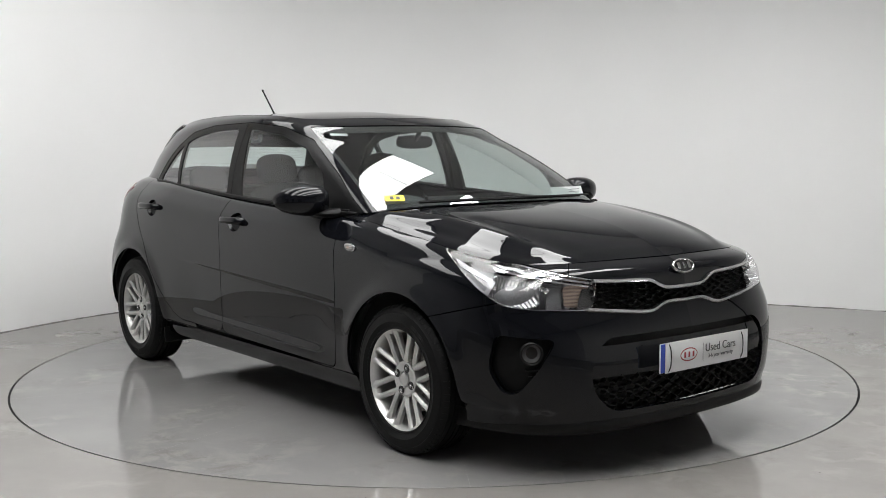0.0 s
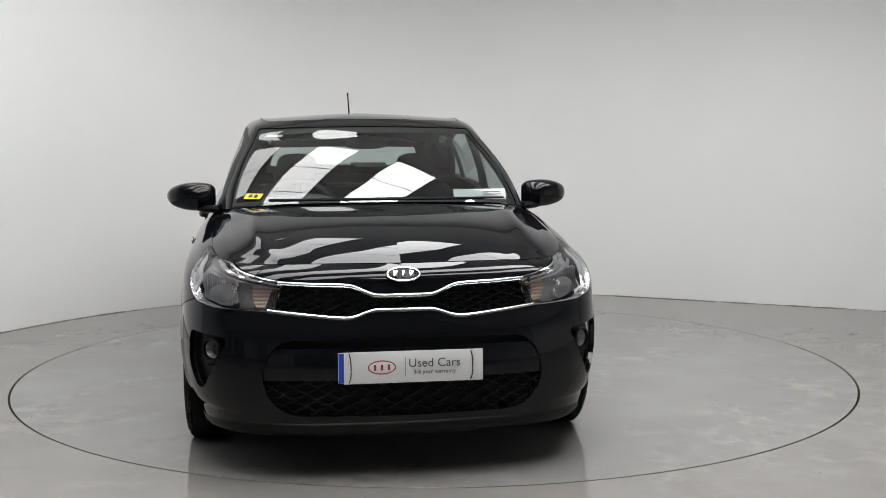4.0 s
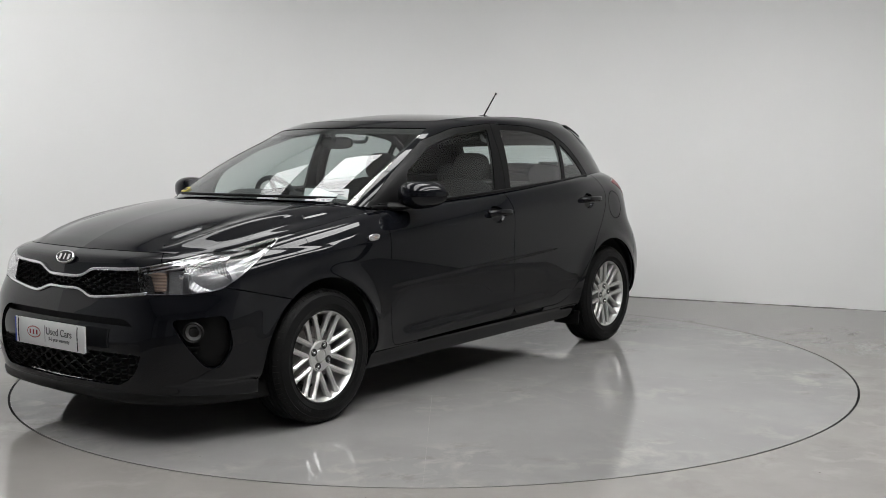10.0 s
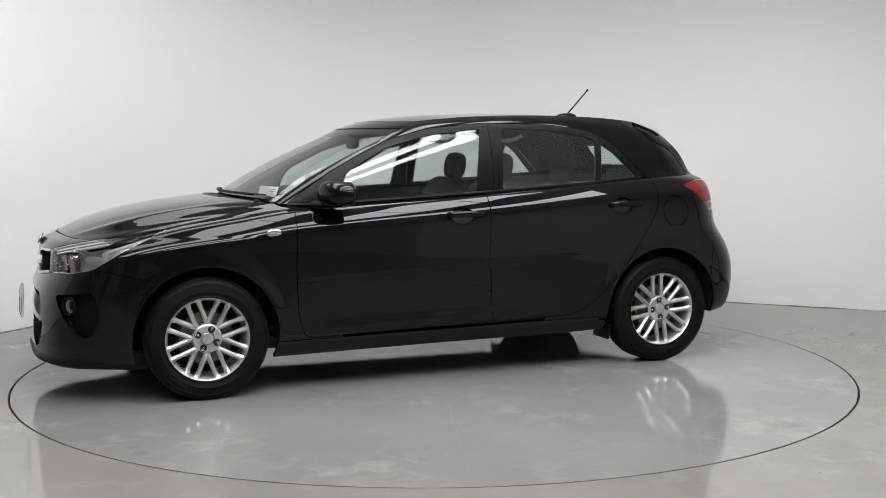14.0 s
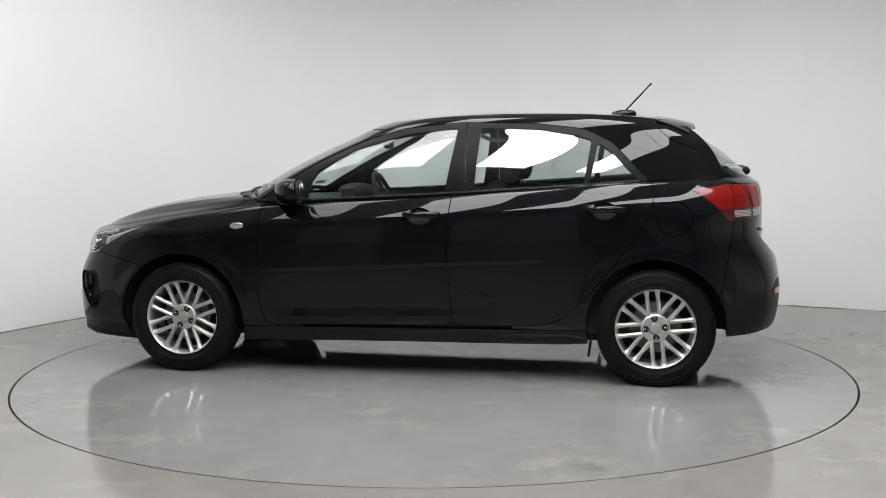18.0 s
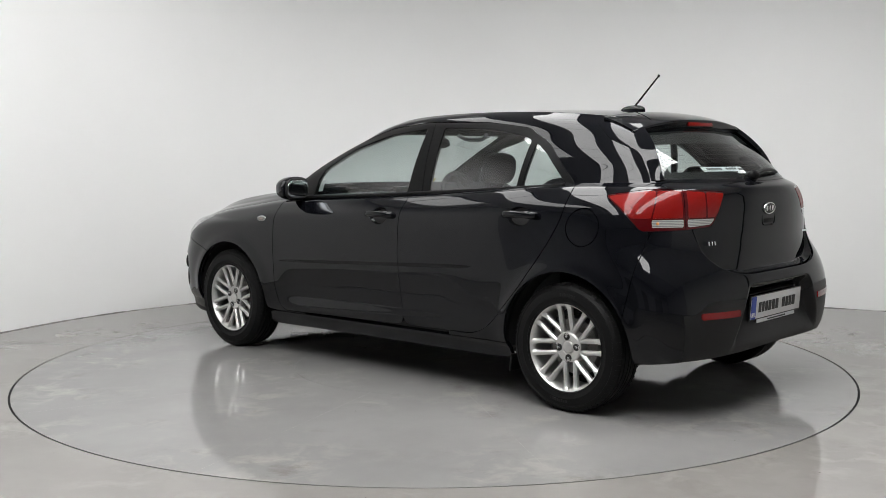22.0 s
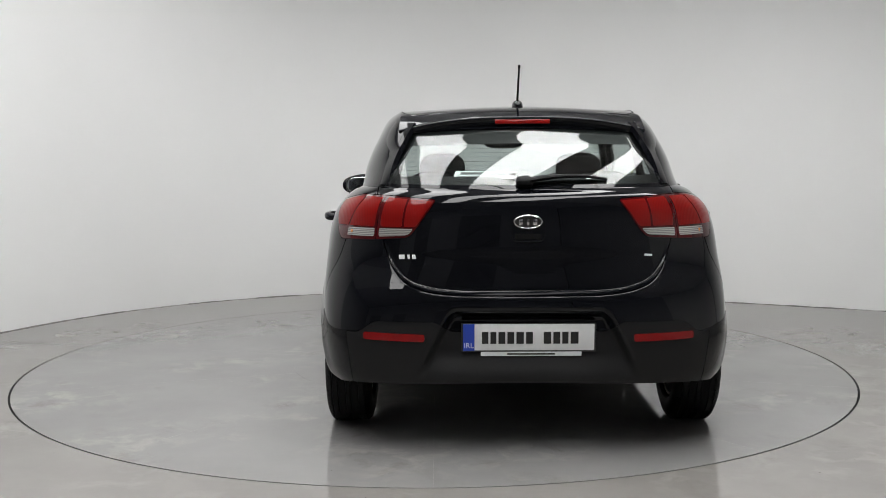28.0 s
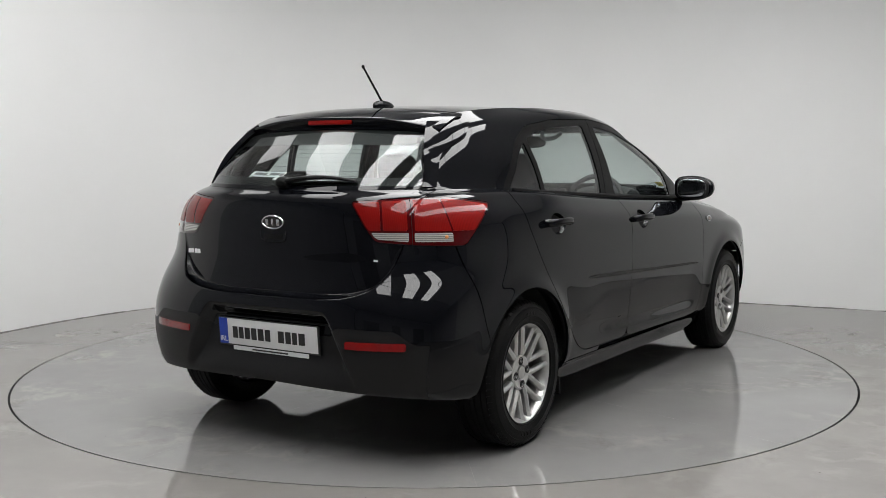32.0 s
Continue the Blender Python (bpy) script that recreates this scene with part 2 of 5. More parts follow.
PAINT = grained("black_paint", (0.0034, 0.0037, 0.0050), 0.3, 0.0, 900, 0.3, 0.012, 220, coat=1.0, spec=0.0, coat_ior=1.39)
TRIM = grained("satin_black_plastic", (0.0045, 0.0045, 0.0047), 0.42, 0, 400, 0.2, 0.15, 900, spec=0.16)
PLASTIC = grained("black_plastic", (0.010, 0.010, 0.0105), 0.42, 0, 300, 0.25, 0.18, 700, spec=0.28)
DARK = grained("dark_underbody", (0.01, 0.01, 0.01), 0.7, 0, 60, 0.3, 0.2, 200)
RUBBER = grained("tyre_rubber", (0.006, 0.006, 0.0061), 0.50, 0, 60, 0.3, 0.25, 500, big=8, spec=0.13)
RUBBER_MARK = grained("raised_rubber", (0.013, 0.013, 0.0132), 0.45, 0, 60, 0.2, spec=0.2)
ALLOY = grained("silver_alloy", (0.64, 0.635, 0.62), 0.40, 0.85, 200, 0.06, 0.03, 600)
ALLOY_DARK = grained("brake_metal", (0.22, 0.21, 0.2), 0.45, 0.8, 100, 0.2, 0.1, 300)
CHROME = grained("chrome", (0.82, 0.82, 0.83), 0.07, 1.0, 100, 0.03)
SATIN = grained("satin_chrome", (0.72, 0.72, 0.73), 0.22, 1.0, 100, 0.03)
GLASS = glass("tinted_glass", (0.83, 0.895, 0.88), base=0.10)
SCREEN = glass("windscreen_glass", (0.77, 0.835, 0.82), base=0.16)
GLASS_REAR = glass("tinted_rear_glass", (0.80, 0.865, 0.85), base=0.19)
GLASS_BACK = glass("tinted_tailgate_glass", (0.80, 0.865, 0.85), base=0.085)
LENS = glass("clear_lens", (0.95, 0.955, 0.96), base=0.05)
FABRIC = grained("seat_cloth", (0.011, 0.011, 0.012), 0.85, 0, 120, 0.3, 0.4, 600)
DASH = grained("dashboard_plastic", (0.038, 0.039, 0.041), 0.6, 0, 120, 0.2, 0.3, 700)
LINING = grained("headlining_cloth", (0.33, 0.345, 0.35), 0.9, 0, 200, 0.1, 0.2, 500)
RED = ribbed("red_lens", (0.17, 0.005, 0.004), 0.3, 900.0, 0.10, spec=0.05, coat=0.6)
RED_DEEP = grained("deep_red_lens", (0.055, 0.002, 0.003), 0.12, 0, 60, 0.15, coat=1.0, spec=0.1, coat_ior=1.4)
CLEAR = ribbed("clear_lamp_strip", (0.42, 0.41, 0.39), 0.16, 900.0, 0.6, 0.2, "Z")
AMBER = ribbed("peach_indicator_lens", (0.46, 0.34, 0.27), 0.25, 460.0, 0.45, 0.2, "Z", 0.3, 0.6)
MIRROR = grained("mirror_glass", (0.45, 0.47, 0.49), 0.09, 1.0, 50, 0.01)
PLATE_WHITE = grained("plate_white", (0.72, 0.72, 0.72), 0.3, 0, 60, 0.03)
PLATE_BLUE = grained("plate_blue", (0.02, 0.06, 0.42), 0.3, 0, 60, 0.05)
INK = grained("black_print", (0.015, 0.015, 0.015), 0.4, 0, 60, 0.05)
GREY_INK = grained("grey_print", (0.09, 0.09, 0.095), 0.4, 0, 60, 0.05)
RED_INK = grained("red_print", (0.32, 0.03, 0.04), 0.4, 0, 60, 0.05)
YELLOW = grained("yellow_sticker", (0.75, 0.58, 0.02), 0.4, 0, 60, 0.05)
PAPER = grained("white_paper", (0.72, 0.74, 0.74), 0.6, 0, 60, 0.03)
LAMP_GREY = grained("lamp_housing", (0.32, 0.32, 0.325), 0.4, 0.3, 60, 0.2)
LAMP_DARK = grained("lamp_mask", (0.15, 0.151, 0.154), 0.35, 0.15, 60, 0.2)
MESH_BLACK = grained("intake_black", (0.004, 0.004, 0.004), 0.45, 0, 300, 0.2, spec=0.2)
BOWL = ribbed("lamp_reflector", (0.45, 0.45, 0.46), 0.28, 640.0, 0.35, 1.0, "Y", 0.5, 0.9)
REFLECTOR = ribbed("red_reflector", (0.24, 0.005, 0.006), 0.15, 1500.0, 0.3)
WIRE = grained("heating_wire_brown", (0.05, 0.035, 0.025), 0.5, 0, 60, 0.1)
PALE = grained("pale_reflector", (0.34, 0.34, 0.35), 0.3, 0.5, 60, 0.08)
AMBER_BULB = grained("amber_bulb", (0.55, 0.22, 0.08), 0.2, 0, 60, 0.05)

# ---------------------------------------------------------------- the room
scene.world = bpy.data.worlds.new("world")
scene.world.use_nodes = True
scene.world.node_tree.nodes["Background"].inputs["Color"].default_value = (0.02, 0.02, 0.02, 1)
ROOM_H = 3.45
RING = 2.27


def wall_material():
    m, nt, b = material("white_wall_paint")
    tex = put(nt, "ShaderNodeTexCoord")
    big, fine = put(nt, "ShaderNodeTexNoise", Scale=0.7, Detail=3.0), put(nt, "ShaderNodeTexNoise", Scale=45.0, Detail=5.0)
    nt.links.new(tex.outputs["Object"], big.inputs["Vector"])
    nt.links.new(tex.outputs["Object"], fine.inputs["Vector"])
    ramp = put(nt, "ShaderNodeValToRGB")
    ramp.color_ramp.elements[0].position, ramp.color_ramp.elements[1].position = 0.3, 0.7
    ramp.color_ramp.elements[0].color, ramp.color_ramp.elements[1].color = (0.83, 0.83, 0.825, 1), (0.87, 0.87, 0.865, 1)
    nt.links.new(big.outputs["Fac"], ramp.inputs["Fac"])
    nt.links.new(ramp.outputs[0], b.inputs["Base Color"])
    b.inputs["Roughness"].default_value = 0.6
    bp = put(nt, "ShaderNodeBump", Strength=0.08, Distance=0.003)
    nt.links.new(fine.outputs["Fac"], bp.inputs["Height"])
    nt.links.new(bp.outputs[0], b.inputs["Normal"])
    return m


def floor_material(name, worn, tone=(0.86, 0.845, 0.825)):
    """Polished grey concrete: cloudy, with scuffs, pale patches and small dark chips."""
    m, nt, b = material(name)
    tex = put(nt, "ShaderNodeTexCoord")

    def noise_at(scale, detail, rough=0.6, distort=0.0):
        n = put(nt, "ShaderNodeTexNoise", Scale=scale, Detail=detail, Roughness=rough, Distortion=distort)
        nt.links.new(tex.outputs["Object"], n.inputs["Vector"])
        return n.outputs["Fac"]

    def ranged(value, a, b_, c, d):
        n = put(nt, "ShaderNodeMapRange")
        for k, v in zip(("From Min", "From Max", "To Min", "To Max"), (a, b_, c, d)):
            n.inputs[k].default_value = v
        nt.links.new(value, n.inputs["Value"])
        return n.outputs[0]

    def blended(fac, one, colour):
        n = put(nt, "ShaderNodeMix")
        n.data_type = "RGBA"
        n.inputs[7].default_value = colour
        nt.links.new(fac, n.inputs[0])
        nt.links.new(one, n.inputs[6])
        return n.outputs[2]

    def times(x, y):
        n = put(nt, "ShaderNodeMath")
        n.operation = "MULTIPLY"
        nt.links.new(x, n.inputs[0])
        nt.links.new(y, n.inputs[1])
        return n.outputs[0]
    ramp = put(nt, "ShaderNodeValToRGB")
    ramp.color_ramp.elements[0].position, ramp.color_ramp.elements[1].position = 0.3, 0.7
    ramp.color_ramp.elements[0].color, ramp.color_ramp.elements[1].color = [(*[c * k for c in tone], 1) for k in (0.227, 0.287)]
    nt.links.new(noise_at(0.9, 6.0), ramp.inputs["Fac"])
    colour = ramp.outputs[0]
    where = ranged(noise_at(1.3, 2.0), 0.46, 0.62, 0.0, 1.0)
    scuff = ranged(noise_at(7.0, 5.0, 0.6, 0.5), 0.48, 0.74, 0.0, worn)
    colour = blended(times(where, scuff), colour, (0.31, 0.298, 0.278, 1))
    dark = ranged(noise_at(4.5, 6.0, 0.7, 0.4), 0.54, 0.74, 0.0, 0.7 * worn)
    colour = blended(times(where, dark), colour, (0.125, 0.112, 0.094, 1))
    v = put(nt, "ShaderNodeTexVoronoi", Scale=7.0)
    nt.links.new(tex.outputs["Object"], v.inputs["Vector"])
    chips = ranged(v.outputs["Distance"], 0.020, 0.034, 0.7, 0.0)
    colour = blended(times(chips, ranged(noise_at(2.5, 2.0), 0.52, 0.56, 0.0, 1.0)), colour, (0.07, 0.06, 0.05, 1))
    b.inputs["Specular IOR Level"].default_value = 0.38
    nt.links.new(colour, b.inputs["Base Color"])
    nt.links.new(ranged(noise_at(6.0, 6.0), 0.3, 0.75, 0.012, 0.065), b.inputs["Roughness"])
    bp = put(nt, "ShaderNodeBump", Strength=0.04, Distance=0.002)
    nt.links.new(noise_at(120.0, 4.0), bp.inputs["Height"])
    nt.links.new(bp.outputs[0], b.inputs["Normal"])
    return m


WALL = wall_material()
FLOOR = floor_material("polished_concrete", 0.6, (0.86, 0.82, 0.77))
DISC = floor_material("polished_platform", 0.95)
SEAM = grained("dirty_wall_seam", (0.16, 0.155, 0.15), 0.8, 0, 60, 0.5)
ADDED_DOOR = grained("added_door_paint", (0.13, 0.133, 0.145), 0.5, 0.1, 20, 0.15)
GAP_SHADE = grained("gap_shade", (0.012, 0.012, 0.012), 0.9, 0, 60, 0.3, spec=0.1)
# grey of the unseen room half, standing in for its weaker light in reflections
BACK = grained("unseen_room_grey", (0.47, 0.478, 0.505), 0.7, 0, 20, 0.15)
CEILING = grained("white_ceiling_paint", (0.78, 0.78, 0.78), 0.8, 0, 30, 0.04)


ALONG, INTO = (0.897, -0.441), (0.441, 0.897)


def plan(u, w):
    """A place by metres along the straight back wall and into the room."""
    return u * ALONG[0] + w * INTO[0], u * ALONG[1] + w * INTO[1]


def wall_plan():
    pts = [plan(-3.14, w) for w in (-3.2, -2.0, -1.0)]
    pts += [plan(3.14 * math.cos(a), 3.14 * math.sin(a)) for a in np.radians(np.linspace(180, 90, 60))]
    pts += [plan(u, 3.14) for u in np.linspace(0.3, 6.3, 16)]
    return pts


def thick_wall(name, P, mat, label):
    bm = bmesh.new()
    rows = []
    for i, (x, y) in enumerate(P):
        a, b = P[max(i - 1, 0)], P[min(i + 1, len(P) - 1)]
        t = Vector((b[0] - a[0], b[1] - a[1], 0)).normalized()
        o = Vector((-t.y, t.x, 0)) * 0.12
        rows.append([bm.verts.new(v) for v in ((x, y, 0), (x, y, ROOM_H), (x + o.x, y + o.y, ROOM_H), (x + o.x, y + o.y, 0))])
    for a, b in zip(rows, rows[1:]):
        for i in range(3):
            bm.faces.new((a[i], b[i], b[i + 1], a[i + 1]))
    tagged(part(name, bm, mat, None), label, "wall", kind="structure")


def build_room():
    thick_wall("wall_cove", wall_plan(), WALL, "smooth white curved studio wall around the platform")
    thick_wall("wall_side", [plan(6.3, 3.02), plan(6.3, 0.0), plan(6.3, -3.2)], WALL, "plain white side wall")
    # unseen walls added behind the camera to dim what car and floor reflect
    thick_wall("wall_unseen_side", [plan(6.3, -3.2), plan(6.3, -6.0), plan(6.3, -9.0)], BACK, "unseen grey side wall added beyond the studio bay")
    thick_wall("wall_unseen_rear", [plan(6.18, -8.9), plan(2.0, -8.9), plan(-3.02, -8.9)], BACK, "unseen grey rear wall added behind the camera, with dark panels")
    thick_wall("wall_unseen_left", [plan(-3.14, -9.0), plan(-3.14, -6.0), plan(-3.14, -3.2)], BACK, "unseen grey wall added beyond the studio bay")
    # unseen dark slatted panels added on the rear wall, for dark blocks in reflections
    for i, (u, wd) in enumerate(((-1.7, 1.3), (0.6, 0.9), (3.6, 1.8))):
        door = part("door_%d" % (i + 1), merged(*[box(wd, 0.03, 0.196, 0.006, at=(0, 0, 0.1 + 0.2 * k)) for k in range(11)]), ADDED_DOOR, None, m=pose(*plan(u, -8.875), 0, 0, 0, -26.2))
        tagged(door, "unseen dark slatted panel added on the rear wall for the car to reflect", "door", kind="structure")
    # uneven dirty seam between wall and floor
    rnd = random.Random(4)
    bm = bmesh.new()
    P = resample(np.array([(*q, 0.0) for q in wall_plan()]), 700)
    rows, h = [], 0.004
    for i, q in enumerate(P):
        h = min(max(h + rnd.uniform(-0.0018, 0.0018), 0.0005), 0.0055)
        t = P[min(i + 1, len(P) - 1)] - P[max(i - 1, 0)]
        o = Vector((t[1], -t[0], 0)).normalized() * 0.004
        rows.append([bm.verts.new((q[0] + o.x * k, q[1] + o.y * k, z)) for k, z in ((0, h), (1, h), (1.6, 0.0005))])
    for a, b in zip(rows, rows[1:]):
        for i in range(2):
            bm.faces.new((a[i], a[i + 1], b[i + 1], b[i]))
    tagged(part("baseboard_seam", bm, SEAM, None), "thin uneven dirty seam along the foot of the wall", "seam", kind="structure")
    # floor with a round opening for the platform
    V, F, n = [], [], 192
    for r in (RING + 0.0075, 2.6, 3.2, 4.6, 7.0, 12.0):
        V += [(r * math.cos(2 * math.pi * i / n), r * math.sin(2 * math.pi * i / n), 0) for i in range(n)]
    V += [((RING + 0.0075) * math.cos(2 * math.pi * i / n), (RING + 0.0075) * math.sin(2 * math.pi * i / n), -0.06) for i in range(n)]
    for k in range(5):
        F += [(k * n + i, (k + 1) * n + i, (k + 1) * n + (i + 1) % n, k * n + (i + 1) % n) for i in range(n)]
    F += [(6 * n + i, i, (i + 1) % n, 6 * n + (i + 1) % n) for i in range(n)]
    f = link("floor", V, F, FLOOR)
    f.data.polygons.foreach_set("use_smooth", [False] * len(f.data.polygons))
    tagged(f, "polished grey concrete studio floor, faintly cloudy", "floor", kind="structure")
    pit = part("platform_pit", lathe([(0.001, -0.07), (2.4, -0.07), (2.4, -0.061)], 96, "z"), DARK, None)
    tagged(pit, "dark recess under the turning platform", "recess", kind="structure")
    # near-black strip just below the floor imitates the shade down in the gap
    joint = part("platform_gap_shade", lathe([(RING - 0.004, -0.0055), (RING + 0.0078, -0.0055)], 192, "z"), GAP_SHADE, None)
    tagged(joint, "dark strip standing in for the shade in the gap round the turntable", "joint", kind="structure")
    c = part("ceiling", box(10.2, 7.7, 0.1, at=(*plan(1.68, -0.50), ROOM_H + 0.052), turn=(0, 0, -26.2)), CEILING, None, flat=True)
    tagged(c, "plain white studio ceiling", "ceiling", kind="structure")
    c = part("ceiling_unseen", box(10.2, 5.0, 0.1, at=(*plan(1.68, -6.85), ROOM_H + 0.052), turn=(0, 0, -26.2)), BACK, None, flat=True)
    tagged(c, "unseen grey ceiling added beyond the studio bay", "ceiling", kind="structure")


# brightness of each row of panels, from the cove outwards
PANEL_GLOWS = [glowing("light_panel_diffuser", (1.0, 1.0, 0.995), k) for k in (2.7, 5.0, 8.8, 10.8, 11.6)]
ALU = grained("white_light_frame", (0.5, 0.5, 0.5), 0.4, 0.3, 100, 0.05)


def ceiling_light(length, width, glow):
    top = new("ceiling_light")
    part("frame", merged(box(length, 0.012, 0.05, at=(0, width / 2, 0)), box(length, 0.012, 0.05, at=(0, -width / 2, 0)),
                         box(0.012, width, 0.05, at=(length / 2, 0, 0)), box(0.012, width, 0.05, at=(-length / 2, 0, 0)),
                         box(length, width, 0.006, at=(0, 0, 0.022))), ALU, top, flat=True)
    part("diffuser", box(length - 0.012, width - 0.012, 0.02, 0.004, at=(0, 0, -0.018)), glow, top, flat=True)
    tagged(top, "flat white rectangular light panel glowing evenly under the ceiling", "ceiling light", "ceiling light panels")
    return top


# rows of panels under the ceiling: place along the wall, near and far end, number
LIGHT_W = 0.59
LIGHT_ROWS = [(-2.37, -0.62, 0.78, 2), (-1.22, -2.55, 0.78, 5), (-0.08, -4.60, 0.78, 8), (1.08, -4.60, 0.78, 8), (2.22, -4.60, 0.78, 8)]


def build_lights():
    for (u, near, far, n), glow in zip(LIGHT_ROWS, PANEL_GLOWS):
        step, first = (far - near) / n, None
        for i in range(n):
            m = pose(*plan(u, near + step * (i + 0.5)), ROOM_H - 0.03, 0, 0, 90 - 26.2)
            if first is None:
                first = ceiling_light(step - 0.006, LIGHT_W, glow)
                first.matrix_basis = m
            else:
                copy_thing(first, m)


def build_platform():
    """Ten wedge plates round a middle plate on a round base, with hair-thin joints."""
    top = new("turntable")
    part("base", lathe([(0.0005, -0.004), (1.0, -0.004), (2.0, -0.004), (RING - 0.008, -0.004), (RING - 0.0075, -0.055)], 192, "z"), SEAM, top)
    part("middle_plate", lathe([(0.0005, 0.0), (0.40, 0.0), (0.7995, 0.0), (0.7995, -0.004)], 96, "z"), DISC, top)
    edge = [(0.8, 0.0), (1.3, 0.0), (1.8, 0.0), (RING - 0.0042, 0.0), (RING - 0.0035, -0.001), (RING - 0.0035, -0.004), (RING - 0.0035, -0.055)]
    n = 20
    for k in range(10):
        bm = bmesh.new()
        rows = []
        for i in range(n + 1):
            a = math.radians(0.9 + 36 * k + 36 * i / n)
            side = 0.0007 * (1 if i == 0 else -1 if i == n else 0)
            rows.append([bm.verts.new((r * math.cos(a) - side * math.sin(a), r * math.sin(a) + side * math.cos(a), z)) for r, z in edge])
        for a, b in zip(rows, rows[1:]):
            for j in range(len(edge) - 1):
                bm.faces.new((a[j], a[j + 1], b[j + 1], b[j]))
        bmesh.ops.recalc_face_normals(bm, faces=bm.faces)
        part("deck_plate", bm, DISC, top)
    tagged(top, "round polished grey turntable flush with the floor, slightly scuffed", "turntable")
    return top


# ---------------------------------------------------------------- the car's surfaces (x ahead, y to its left, z up; half of it, y not below zero)
FRONT_X = soft([(0.15, 1.99), (0.18, 2.075), (0.215, 2.098), (0.26, 2.103), (0.34, 2.100), (0.45, 2.093), (0.54, 2.080), (0.60, 2.060), (0.64, 2.045),
                 (0.70, 2.043), (0.75, 2.036), (0.775, 2.018), (0.79, 1.985), (0.798, 1.955)], 0.012)
REAR_X = pchip([(0.15, -1.84), (0.24, -1.90), (0.32, -1.935), (0.42, -1.945), (0.52, -1.938), (0.58, -1.930), (0.615, -1.924), (0.636, -1.914), (0.6435, -1.900),
                (0.649, -1.882), (0.70, -1.874), (0.77, -1.873), (0.84, -1.875), (0.93, -1.875), (1.00, -1.868), (1.035, -1.855), (1.065, -1.81)])
REAR_BULGE = soft([(0.15, -1.84), (0.24, -1.905), (0.32, -1.945), (0.45, -1.960), (0.55, -1.956), (0.63, -1.944), (0.69, -1.922), (0.75, -1.893), (0.80, -1.880), (0.86, -1.876), (0.93, -1.872), (1.00, -1.866), (1.035, -1.853), (1.065, -1.81)], 0.014)
FRONT_N = pchip([(0.2, 3.7), (0.5, 4.0), (0.62, 4.3), (0.70, 4.5), (0.8, 4.4)])
SWEEP = soft([(0.15, 0.026), (0.50, 0.026), (0.59, 0.042), (0.68, 0.066), (0.8, 0.075)], 0.03)
REAR_N = pchip([(0.2, 3.6), (0.5, 3.6), (0.65, 3.2), (0.8, 2.8), (1.06, 2.7)])
TOP_Z = soft([(2.03, 0.798), (1.6, 0.797), (1.34, 0.793), (1.15, 0.797), (0.95, 0.815), (0.73, 0.852), (0.5, 0.884), (0.15, 0.928), (-0.02, 0.938), (-0.25, 0.951), (-1.05, 0.99),
               (-1.75, 1.035), (-2.1, 1.056), (-2.4, 1.066), (-2.8, 1.068), (-3.6, 1.065)], 0.07)
TOP_INSET = soft([(0.0, 0.116), (0.012, 0.082), (0.035, 0.058), (0.06, 0.036), (0.085, 0.018), (0.105, 0.0095), (0.14, 0.003), (0.20, 0.0), (0.9, 0.0)], 0.008)
LOW_INSET = pchip([(0.13, 0.13), (0.165, 0.095), (0.195, 0.068), (0.255, 0.052), (0.275, 0.036), (0.31, 0.022), (0.36, 0.012), (0.45, 0.002), (0.6, 0.0), (1.1, 0.0)])
PLAN_W = soft([(-2.0, 0.847), (-1.5, 0.859), (-1.2, 0.866), (-0.9, 0.862), (-0.5, 0.858), (0.5, 0.856), (0.9, 0.853), (1.3, 0.852), (1.6, 0.846), (2.1, 0.835)], 0.12)
LOW_Z = pchip([(2.03, 0.165), (1.0, 0.165), (0.75, 0.172), (0.2, 0.178), (-0.75, 0.192), (-1.7, 0.200), (-2.3, 0.258), (-2.6, 0.268), (-2.9, 0.285), (-3.6, 0.300)])
TAILGATE = rounded([(-0.3, 0.645), (0.28, 0.648), (0.40, 0.660), (0.49, 0.69), (0.545, 0.75), (0.580, 0.85), (0.605, 0.95), (0.62, 1.2), (-0.3, 1.2)], 0.05)
FRONT_L, REAR_L = 0.75, 0.52
AXLE_F, AXLE_R, HUB_Z, ARCH = 1.29, -1.29, 0.303, 0.357


def plan_slice(z, cols):
    """x and the share of the half width round a level slice, column by column, from the front's middle to the rear's."""
    nf, ns, nr = cols
    xf, a, b = float(FRONT_X(z)), 2 / float(FRONT_N(z)), 2 / float(REAR_N(z))
    t = np.linspace(0, math.pi / 2, 400)
    sweep = float(SWEEP(z))
    f = np.stack([xf - FRONT_L + FRONT_L * np.cos(t) ** a - sweep * np.sin(t) ** a, np.sin(t) ** a], 1)
    f[-1] = (xf - FRONT_L - sweep, 1)
    share = np.sin(t[::-1]) ** b
    xc = np.full(len(share), float(REAR_BULGE(z)))
    r = np.stack([xc + REAR_L - REAR_L * np.cos(t[::-1]) ** b, share], 1)
    r[0], r[-1] = (xc[0] + REAR_L, 1), (xc[0], 0)
    side = np.stack([np.linspace(xf - FRONT_L - sweep, xc[0] + REAR_L, ns), np.ones(ns)], 1)
    return np.vstack([resample(f, nf), side[1:-1], resample(r, nr)])


